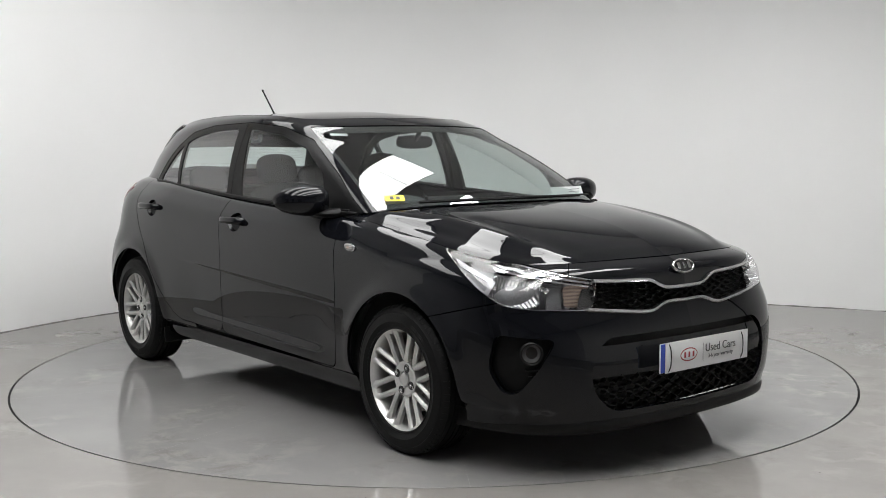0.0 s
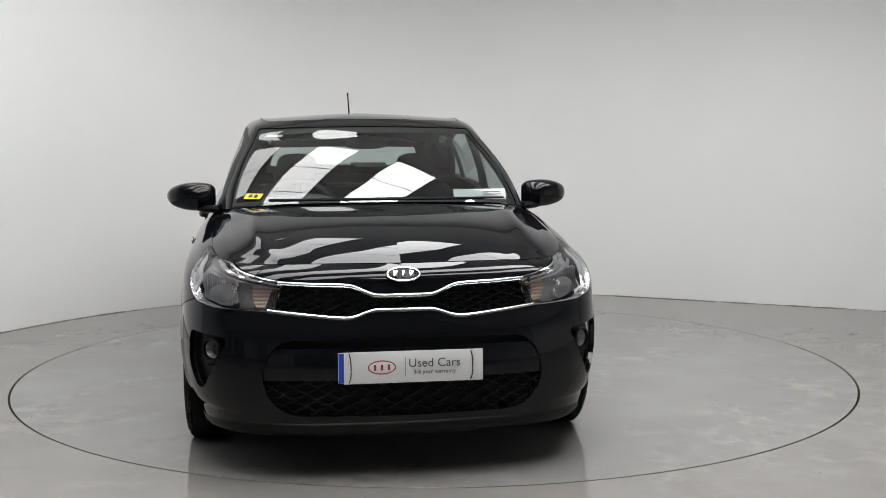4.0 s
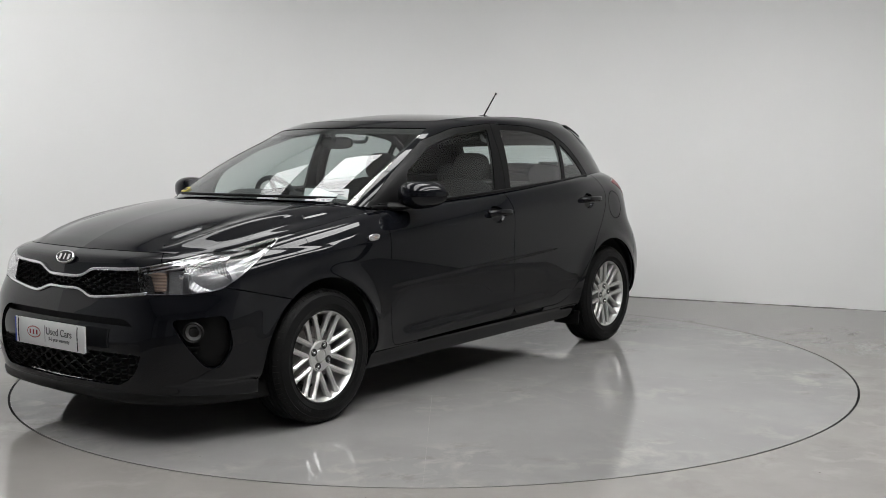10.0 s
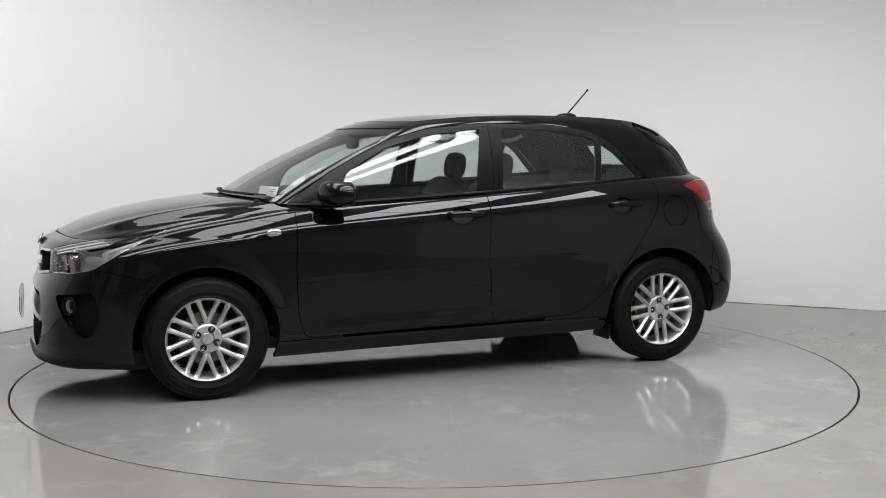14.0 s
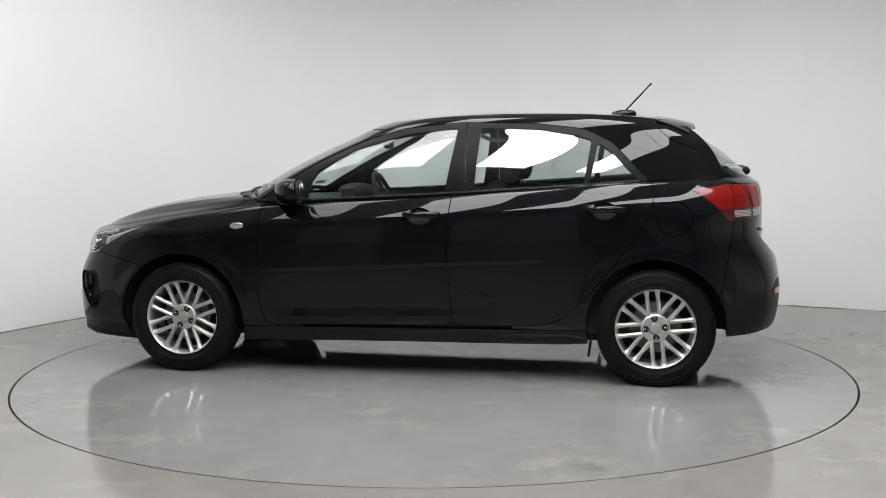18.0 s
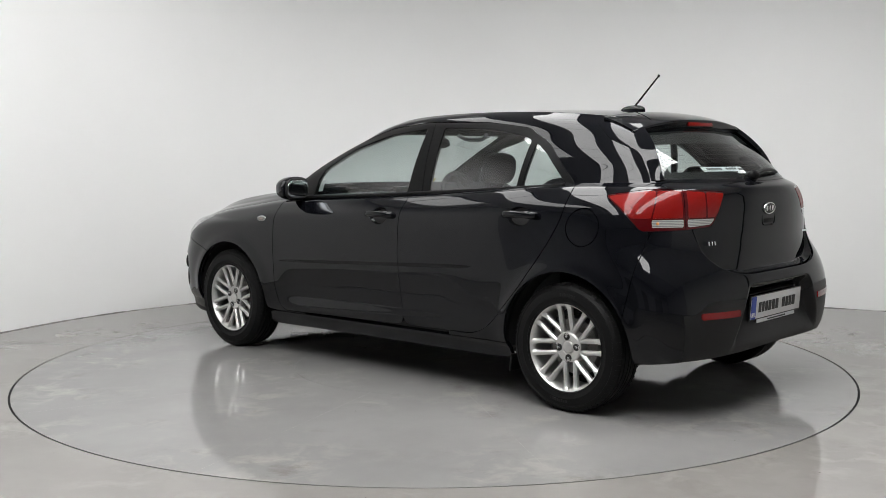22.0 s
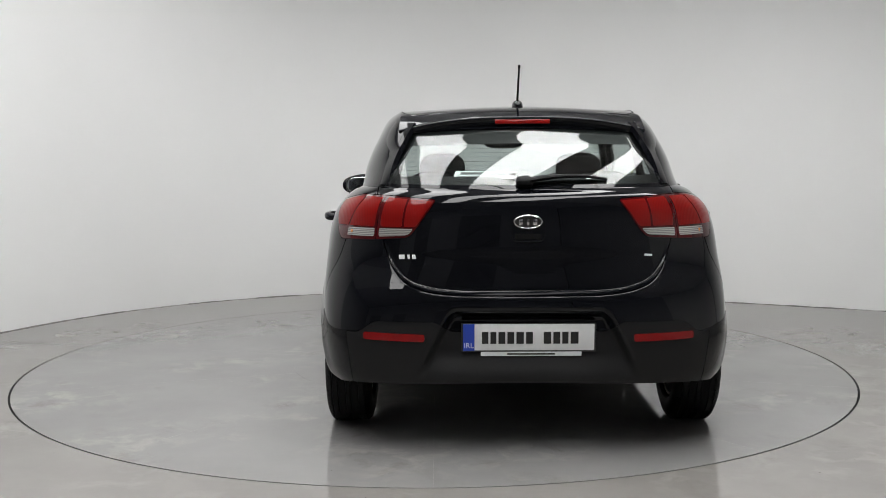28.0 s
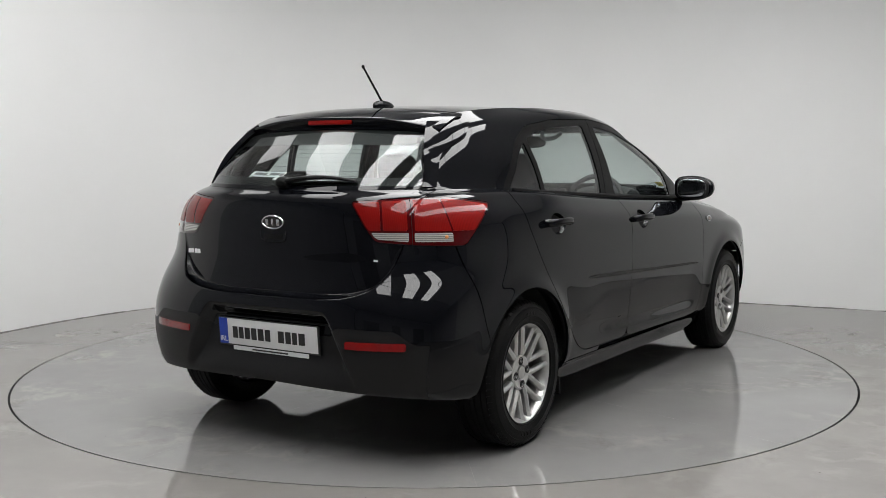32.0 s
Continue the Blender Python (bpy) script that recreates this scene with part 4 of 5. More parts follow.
    panel("headlining", offset(R, -0.035), LINING, car, 0.002, "light grey cloth headlining", both=True)
    return doors, gate


def sunk(M, d, lean):
    """A surface set back by d into the lamp and stood more upright by lean."""
    V = M[0].copy()
    V[:, :3] -= V[:, 3:6] * np.asarray(d * np.ones(len(V)))[:, None]
    if lean:
        V[:, 0] -= lean * np.clip(0.78 - V[:, 2], 0, None)
    return surf_again(V, M[1]) if len(M[1]) else M


def lamps(car, gate, h, t, hl, tl):
    for side, name in ((1, "headlight"), (-1, "headlight")):
        m = h if side > 0 else mirrored(h)
        lens = panel(name, m, LENS, car, 0.0005, "clear headlight with chrome reflector and amber indicator")
        hv = h[0]
        q = hv[:, 0] - hv[:, 1]
        z = hv[:, 2]
        tri = rounded([(0.775, 0.822), (0.985, 0.672), (1.03, 0.745)], 0.012)
        tri_in = rounded([(0.825, 0.790), (0.972, 0.702), (0.995, 0.740)], 0.008)
        bowl = clip(h, np.minimum(np.minimum(q - 1.02, 1.315 - q - 0.4 * (z - 0.70)), 0.768 - z))
        e = np.clip((bowl[0][:, 0] - bowl[0][:, 1] - 1.168) / 0.145, -1, 1)
        f = np.clip((bowl[0][:, 2] - 0.705) / 0.062, -1, 1)
        dip = (0.016 + 0.055 * np.clip(1 - 0.6 * (e * e + f * f), 0, 1))
        bowl = sunk(bowl, dip, 0.55)
        top = -hl(hv)
        pieces = [("housing", sunk(h, 0.055, 0.45), LAMP_GREY),
                  ("indicator_lens", sunk(clip(h, np.minimum(np.minimum(q + 0.4 * (z - 0.70) - 1.405, 0.724 - z), top - 0.008)), 0.014, 0.3), AMBER),
                  ("inner_mask", sunk(clip(h, np.minimum(np.minimum(q + 0.4 * (z - 0.70) - 1.318, 1.40 - q - 0.4 * (z - 0.70)), 0.728 - z)), 0.022, 0.35), LAMP_DARK),
                  ("reflector_bowl", bowl, BOWL),
                  ("outer_reflector", sunk(clip(h, np.minimum(-sdf(q, z, tri), sdf(q, z, tri_in))), 0.012, 0.2), PALE),
                  ("reflector_inset", sunk(clip(h, -sdf(q, z, tri_in)), 0.016, 0.2), LAMP_DARK),
                  ("upper_strip", sunk(clip(h, np.minimum(np.minimum(top - 0.009, 0.016 - top), np.minimum(q - 0.98, z - 0.715))), 0.008, 0.0), CHROME),
                  ("lower_strip", sunk(clip(h, np.minimum(np.minimum(top - 0.023, 0.029 - top), np.minimum(q - 1.00, z - 0.705))), 0.010, 0.0), CHROME)]
        for nm, M, mat in pieces:
            if len(M[1]):
                panel(nm, M if side > 0 else mirrored(M), mat, lens, 0.006)
        rimband = clip(h, np.minimum(-hl(hv), hl(hv) + 0.0035))
        M = offset(rimband, -0.002)
        panel("bezel", M if side > 0 else mirrored(M), SATIN, lens, 0.04)
    tv = t[0]
    for side in (1, -1):
        for inner in (0, 1):
            q = -tv[:, 0] - tv[:, 1]
            M = clip(t, (q - 1.165) * (1 if inner else -1) - 0.002)
            lamp = panel("tail_lamp", M if side > 0 else mirrored(M), RED_DEEP, gate if inner else car, 0.02, "red tail lamp with a clear lower strip")
            V = M[0]
            q = -V[:, 0] - V[:, 1]
            inside_ = np.minimum(-tl(V) - 0.007, V[:, 2] - 0.914)
            blocks = ((1.188, 1.315), (1.327, 1.50)) if inner else ((0.70, 0.952), (0.962, 1.15))
            for a, b in blocks:
                lean = -0.45 * (V[:, 2] - 0.94)
                red = clip(M, np.minimum(inside_, np.minimum(q + (lean if a == 0.962 else 0) - a, b - q - (lean if b == 0.952 else 0))))
                if len(red[1]):
                    red = offset(red, 0.0015)
                    panel("red_lens", red if side > 0 else mirrored(red), RED, lamp, 0.001)
            cl = clip(M, np.minimum(np.minimum(-tl(V) - 0.009, np.minimum(0.907 - V[:, 2], V[:, 2] - 0.873)), np.minimum(q - (1.182 if inner else 0.945), (1.42 if inner else 1.152) - q)))
            if len(cl[1]):
                cl = offset(cl, 0.0015)
                panel("clear_strip", cl if side > 0 else mirrored(cl), CLEAR, lamp, 0.001)
                if not inner:
                    c = cl[0][np.argmin(np.abs(-cl[0][:, 0] - cl[0][:, 1] - 0.985) + np.abs(cl[0][:, 2] - 0.89))]
                    part("amber_bulb", blob(0.012, 0.012, 0.009), AMBER_BULB, lamp, m=pose(c[0] + 0.010, side * (c[1] - 0.004), c[2]))


# ---------------------------------------------------------------- wheels


def wheel_bm_tyre():
    prof = [(0.205, 0.085), (0.209, 0.0945), (0.214, 0.0955), (0.2165, 0.0938), (0.235, 0.0995), (0.2375, 0.1008), (0.240, 0.0998), (0.258, 0.0985), (0.272, 0.0945), (0.2735, 0.0962), (0.276, 0.0955), (0.2775, 0.0930), (0.287, 0.0885), (0.297, 0.080), (0.302, 0.070)]
    lands = [(0.066, 0.046), (0.040, 0.014), (0.008, -0.008), (-0.014, -0.040), (-0.046, -0.066)]
    for a, b in lands:
        prof += [(0.2965, a + 0.002), (0.304, a), (0.304, b), (0.2965, b - 0.002)]
    prof += [(0.302, -0.070), (0.297, -0.080), (0.285, -0.091), (0.262, -0.0985), (0.235, -0.100), (0.212, -0.094), (0.205, -0.085)]
    return lathe(prof, 96)


def make_wheel(car):
    """A wheel whose outer face looks along +y, its middle at the origin."""
    w = new("wheel")
    w.parent = car
    tyre = part("tyre", wheel_bm_tyre(), RUBBER, w, "black road tyre with a grooved tread")
    blocks = []
    for i in range(72):
        a = 2 * math.pi * i / 72
        for s in (1, -1):
            b = box(0.0055, 0.022, 0.006, at=(0, 0, 0))
            bmesh.ops.transform(b, matrix=Matrix.Rotation(a, 4, "Y") @ pose(0, s * 0.0790, 0.2955, s * -42, 0, 0), verts=b.verts)
            blocks.append(b)
    marks = []
    for start, count in ((-0.35, 7), (2.75, 8)):
        for i in range(count):
            b = box(0.0085 if i % 3 else 0.005, 0.0022, 0.0125, 0.0004)
            bmesh.ops.transform(b, matrix=Matrix.Rotation(start + 0.052 * i, 4, "Y") @ pose(0, 0.0994, 0.249), verts=b.verts)
            marks.append(b)
    tagged(part("sidewall_marks", merged(*marks), RUBBER_MARK, tyre, "raised marks on the tyre wall", flat=True), kind="stuff")
    tagged(part("tread_edge", merged(*blocks), RUBBER, tyre, flat=True), kind="stuff")
    rimp = [(0.190, -0.08), (0.190, 0.02), (0.189, 0.050), (0.195, 0.070), (0.2015, 0.0835), (0.2045, 0.0865), (0.2072, 0.0865), (0.2085, 0.082), (0.206, 0.074), (0.196, -0.08)]
    part("rim", lathe(rimp, 96), ALLOY, w, "silver alloy rim")
    part("drum", lathe([(0.001, 0.005), (0.13, 0.005), (0.14, -0.01), (0.14, -0.06)], 48), ALLOY_DARK, w)
    part("inner_barrel", lathe([(0.187, -0.075), (0.04, -0.07)], 48), DARK, w)
    # eight pairs of parallel spokes
    half = 0.0275
    for i in range(8):
        for s in (1, -1):
            bm = bmesh.new()
            st = [(0.066, 0.056, 0.0135), (0.085, 0.064, 0.0120), (0.13, 0.070, 0.0108), (0.172, 0.073, 0.0112), (0.190, 0.077, 0.0140), (0.2015, 0.082, 0.0200)]
            rings = []
            for r, h, wd in st:
                off = s * (half if r > 0.06 else half * 0.72)
                z = math.sqrt(max(r * r - off * off, 0.0004))
                rings.append([bm.verts.new((off + dx * wd, h + dh, z)) for dx, dh in ((-1, -0.026), (-1, -0.009), (-0.28, 0.0), (0.28, 0.0), (1, -0.009), (1, -0.026))])
            for a, b in zip(rings, rings[1:]):
                for j in range(6):
                    bm.faces.new((a[j], a[(j + 1) % 6], b[(j + 1) % 6], b[j]))
            bm.faces.new(rings[0])
            bm.faces.new(rings[-1][::-1])
            bmesh.ops.recalc_face_normals(bm, faces=bm.faces)
            part("spoke", bm, ALLOY, w, m=Matrix.Rotation(i * math.pi / 4, 4, "Y"))
    part("hub", lathe([(0.001, 0.060), (0.024, 0.060), (0.027, 0.057), (0.031, 0.054), (0.036, 0.060), (0.064, 0.063), (0.072, 0.058), (0.074, 0.04), (0.074, 0.0)], 48), ALLOY, w)
    part("centre_cap", lathe([(0.001, 0.067), (0.022, 0.066), (0.0265, 0.064), (0.0268, 0.055)], 40), ALLOY, w, "plain silver centre cap")
    for i in range(4):
        a = i * math.pi / 2
        # black dish on the hub's face stands in for the shade inside a well
        part("bolt_well_shade", lathe([(0.0165, 0.0), (0.0175, 0.003), (0.0155, 0.0035), (0.0145, 0.001), (0.001, 0.0008)], 24), INK, w, m=pose(0.05 * math.sin(a), 0.0615, 0.05 * math.cos(a)))
        part("wheel_bolt", lathe([(0.001, 0.009), (0.005, 0.0085), (0.0070, 0.006), (0.0078, 0.0)], 6), CHROME, w, m=pose(0.05 * math.sin(a), 0.0615, 0.05 * math.cos(a)))
    return w


def build_wheels(car):
    w = make_wheel(car)
    places = [(AXLE_F, 0.752, 0, -25), (AXLE_R, 0.758, 0, 6), (AXLE_F, -0.752, 180, -22), (AXLE_R, -0.758, 180, 8)]
    for i, (x, y, rz, spin) in enumerate(places):
        m = pose(x, y, HUB_Z, 0, 0, rz) @ pose(0, 0, 0, 0, spin, 0)
        if i == 0:
            w.matrix_basis = m
        else:
            copy_thing(w, m)
    # linings of the wheel arches
    for x, y in ((AXLE_F, 1), (AXLE_R, 1), (AXLE_F, -1), (AXLE_R, -1)):
        V, F = [], []
        for i in range(41):
            a = math.radians(-8 + 196 * i / 40)
            for yy in (0.55, 0.80):
                V.append((x + (ARCH + 0.012) * math.cos(a), y * yy, max(HUB_Z + (ARCH + 0.012) * math.sin(a), 0.26)))
        F = [(2 * i, 2 * i + 1, 2 * i + 3, 2 * i + 2) for i in range(40)]
        k = len(V)
        V.append((x, y * 0.55, HUB_Z))
        F += [(2 * i, 2 * i + 2, k) for i in range(40)]
        link("arch_lining", V, F, DARK, car)


# ---------------------------------------------------------------- the car's fittings


def ring_plate(name, rx, rz, depth, mat, parent, m, inner=0.0, label=""):
    """An oval disc, or an oval ring where inner is given, lying in the plane y, z of m and facing +x."""
    n = 56
    bm = bmesh.new()
    if inner:
        k = 10
        rows = []
        for i in range(n):
            a = 2 * math.pi * i / n
            c = Vector((0, math.cos(a) * (rx - inner), math.sin(a) * (rz - inner)))
            o = Vector((0, math.cos(a) / rx, math.sin(a) / rz)).normalized()
            rows.append([bm.verts.new(c + o * inner * math.cos(b) + Vector((depth * math.sin(b), 0, 0))) for b in [2 * math.pi * j / k for j in range(k)]])
        for i in range(n):
            for j in range(k):
                bm.faces.new((rows[i][j], rows[(i + 1) % n][j], rows[(i + 1) % n][(j + 1) % k], rows[i][(j + 1) % k]))
    else:
        rows = [[bm.verts.new((x, math.cos(2 * math.pi * i / n) * rx * s, math.sin(2 * math.pi * i / n) * rz * s)) for i in range(n)] for x, s in ((0, 1), (depth * 0.7, 1), (depth, 0.93))]
        for a, b in zip(rows, rows[1:]):
            for i in range(n):
                bm.faces.new((a[i], a[(i + 1) % n], b[(i + 1) % n], b[i]))
        bm.faces.new(rows[-1])
    bmesh.ops.recalc_face_normals(bm, faces=bm.faces)
    return part(name, bm, mat, parent, label, m=m)


def badge(parent, m, rx, rz, plate, metal):
    """An oval badge: rim and three plain marks."""
    b = ring_plate("badge", rx, rz, 0.006, plate, parent, m, label="oval badge with a bright rim and plain marks")
    ring_plate("rim", rx, rz, 0.005, metal, b, m @ pose(0.006, 0, 0), inner=0.0042)
    h = rz * 0.95
    for y, wd, sl in ((-0.48, 0.26, 0), (0.0, 0.16, 0), (0.48, 0.26, 0)):
        part("mark", box(0.004, rx * wd, h * 0.9, 0.001, at=(0, 0, 0)), metal, b, m=m @ pose(0.008, y * rx, 0, sl, 0, 0))


def writing(text, size, mat, parent, m, name="lettering", spacing=1.0):
    c = bpy.data.curves.new(name, "FONT")
    c.body, c.size, c.align_x, c.align_y, c.extrude = text, size, "CENTER", "CENTER", 0.0006
    c.space_character = spacing
    c.materials.append(mat)
    ob = new(name, c)
    ob.parent = parent
    ob.matrix_basis = m
    return ob


def facing_ahead(x, y, z, tilt=0):
    """A plane upright before the car for writing that is read from ahead."""
    return pose(x, y, z) @ pose(0, 0, 0, 90, 0, 90) @ pose(0, 0, 0, -tilt, 0, 0)


def facing_back(x, y, z, tilt=0):
    return pose(x, y, z) @ pose(0, 0, 0, 90, 0, -90) @ pose(0, 0, 0, -tilt, 0, 0)


def strip_on_front(name, pts, wd, out, mat, parent, label=""):
    """A moulded strip that follows the front's surface through points of y, z; both sides."""
    p = spline([(y, z, 0) for y, z in pts], 60)
    P = np.array([(front_x(y, z) + 0.001, y, z) for y, z, _ in p])
    full = np.vstack([P[::-1] * [1, -1, 1], P[1:]])
    bm = bmesh.new()
    rows = []
    for x, y, z in full:
        rows.append([bm.verts.new(v) for v in ((x - 0.01, y, z + wd), (x + out * 0.7, y, z + wd), (x + out, y, z + wd * 0.4), (x + out, y, z - wd * 0.4), (x + out * 0.7, y, z - wd), (x - 0.01, y, z - wd))])
    for a, b in zip(rows, rows[1:]):
        for i in range(5):
            bm.faces.new((a[i], b[i], b[i + 1], a[i + 1]))
    bm.faces.new(rows[0])
    bm.faces.new(rows[-1][::-1])
    bmesh.ops.recalc_face_normals(bm, faces=bm.faces)
    return part(name, bm, mat, parent, label)


def inside(y, z, outline):
    return float(sdf(np.array([abs(y)]), np.array([z]), outline)[0])


def build_front(car):
    grille = new("grille")
    grille.parent = car
    strip_on_front("upper_trim", [(0, 0.690), (0.095, 0.690), (0.135, 0.700), (0.185, 0.722), (0.23, 0.728), (0.35, 0.732), (0.462, 0.738)], 0.0065, 0.010, SATIN, grille, "satin chrome grille strip")
    strip_on_front("lower_trim", [(0, 0.636), (0.095, 0.636), (0.135, 0.628), (0.185, 0.612), (0.23, 0.609), (0.35, 0.620), (0.502, 0.637)], 0.0065, 0.010, SATIN, grille, "satin chrome grille strip")
    # rhombic mesh of the upper grille
    cells = []
    for r in range(-5, 6):
        for c in range(-16, 17):
            y, z = (c + 0.5 * (r % 2)) * 0.066, 0.674 + r * 0.0135
            if inside(y, z, GRILLE) < -0.004:
                x = front_x(y, z) - 0.022 + 0.004 * math.sin(9 * y)
                for s in (1, -1):
                    cells.append(box(0.014, 0.0405, 0.0048, at=(x, y + 0.0165, z + 0.0 * s), turn=(s * 22, 0, -28 * y / 0.45)))
    tagged(part("grille_mesh", merged(*cells), MESH_BLACK, grille, "black rhombic grille mesh", flat=True), kind="stuff")
    lower = new("lower_intake")
    lower.parent = car
    cells = []
    for r in range(0, 7):
        for c in range(-12, 13):
            y, z = (c + 0.5 * (r % 2)) * 0.082, 0.268 + r * 0.022
            if inside(y, z, INTAKE) < -0.008 and z < 0.385:
                x = front_x(y, z) - 0.026
                for s in (1, -1):
                    cells.append(box(0.02, 0.047, 0.0045, at=(x, y, z), turn=(s * 27, 0, -24 * y / 0.5)))
    tagged(part("intake_mesh", merged(*cells), MESH_BLACK, lower, "black intake mesh", flat=True), kind="stuff")
    P = np.array([[(front_x(y, z) - 0.012 + 0.004 * math.sin(math.pi * (z - 0.385) / 0.115), y, z) for z in np.linspace(0.385, 0.502, 12)] for y in np.linspace(0, 0.545, 50)])
    panel("plate_carrier_bar", surf(P), PAINT, lower, 0.02, "smooth glossy black bar behind the plate", both=True)
    # lower lip; its duller black puts the shade under the nose into the material
    P = np.array([[(front_x(y, 0.215) - 0.012 * (y / 0.79) ** 6 + o, y, z) for o, z in ((-0.03, 0.242), (0.000, 0.234), (0.010, 0.214), (0.005, 0.190), (-0.03, 0.172), (-0.12, 0.163))] for y in np.linspace(0, 0.785, 90)])
    panel("front_lip", surf(P), MESH_BLACK, car, 0.004, "lower lip in duller black, standing in for shade under the nose", both=True)
    badge(car, pose(2.030, 0, 0.764, 0, -28, 0), 0.064, 0.031, INK, CHROME)
    # plate with a card strapped over it
    pl = part("number_plate", box(0.006, 0.525, 0.112, 0.002, at=(2.112, 0.0, 0.440)), PLATE_WHITE, car, "white number plate with a white card strapped over it")
    part("blue_band", box(0.003, 0.05, 0.108, at=(2.1165, -0.236, 0.440)), PLATE_BLUE, pl, flat=True)
    part("card", box(0.003, 0.508, 0.116, 0.001, at=(2.1215, 0.012, 0.441)), PLATE_WHITE, pl, "white printed card")
    for y in (-0.222, 0.222):
        part("strap", tube(spline([(2.118, y - 0.006, 0.378), (2.128, y + 0.004, 0.41), (2.128, y + 0.004, 0.47), (2.118, y - 0.004, 0.503)], 14), 0.0022), INK, pl)
    writing("Used Cars", 0.045, GREY_INK, pl, facing_ahead(2.1255, 0.087, 0.453))
    writing("3-6 year warranty", 0.0215, GREY_INK, pl, facing_ahead(2.1255, 0.087, 0.421))
    m = pose(2.1225, -0.105, 0.441)
    ring_plate("printed_oval", 0.051, 0.026, 0.001, RED_INK, pl, m)
    ring_plate("printed_oval_inside", 0.0465, 0.0215, 0.0016, PLATE_WHITE, pl, m)
    for y in (-0.025, 0.0, 0.025):
        part("printed_mark", box(0.002, 0.009, 0.021, at=(2.1243, -0.105 + y, 0.441)), RED_INK, pl, flat=True)
    pl.matrix_basis = pose(0.020, 0.012, 0)
    part("printed_line", box(0.001, 0.0015, 0.07, at=(2.1235, -0.02, 0.441)), GREY_INK, pl, flat=True)
    # fog lamps with ribbed recess
    for s in (1, -1):
        f = new("fog_lamp")
        f.parent = car
        m = pose(front_x(0.712, 0.486) - 0.022, s * 0.706, 0.486, 0, 0, s * 38)
        part("fog_bezel", lathe([(0.034, 0), (0.042, 0.0), (0.044, 0.012), (0.040, 0.016), (0.035, 0.013)], 40), MESH_BLACK, f, m=m @ pose(0, 0, 0, 0, 0, -90))
        part("fog_reflector", lathe([(0.001, -0.022), (0.02, -0.018), (0.034, 0.0)], 40), LAMP_DARK, f, m=m @ pose(0, 0, 0, 0, 0, -90))
        part("fog_glass", lathe([(0.001, 0.016), (0.02, 0.014), (0.037, 0.006)], 40), LENS, f, m=m @ pose(0, 0, 0, 0, 0, -90))
        for i in range(4):
            part("fog_slat", box(0.016, 0.075 - 0.011 * i, 0.006, 0.002, at=(0.0, 0, 0)), MESH_BLACK, f, m=pose(front_x(0.700, 0.425) - 0.024 + 0.003 * i, s * (0.694 - 0.004 * i), 0.425 - 0.022 * i, 0, 12, s * 38))


def build_headlight_inside(car):
    for lens in [o for o in car.children if o.name.startswith("headlight")]:
        s = 1 if lens.data.vertices[0].co.y > 0 else -1
        part("bulb_shield", lathe([(0.001, 0.014), (0.010, 0.010), (0.013, -0.02)], 24), CHROME, lens, m=pose(1.895, s * 0.615, 0.706, 0, 0, s * 32) @ pose(0, 0, 0, 0, 0, -90))


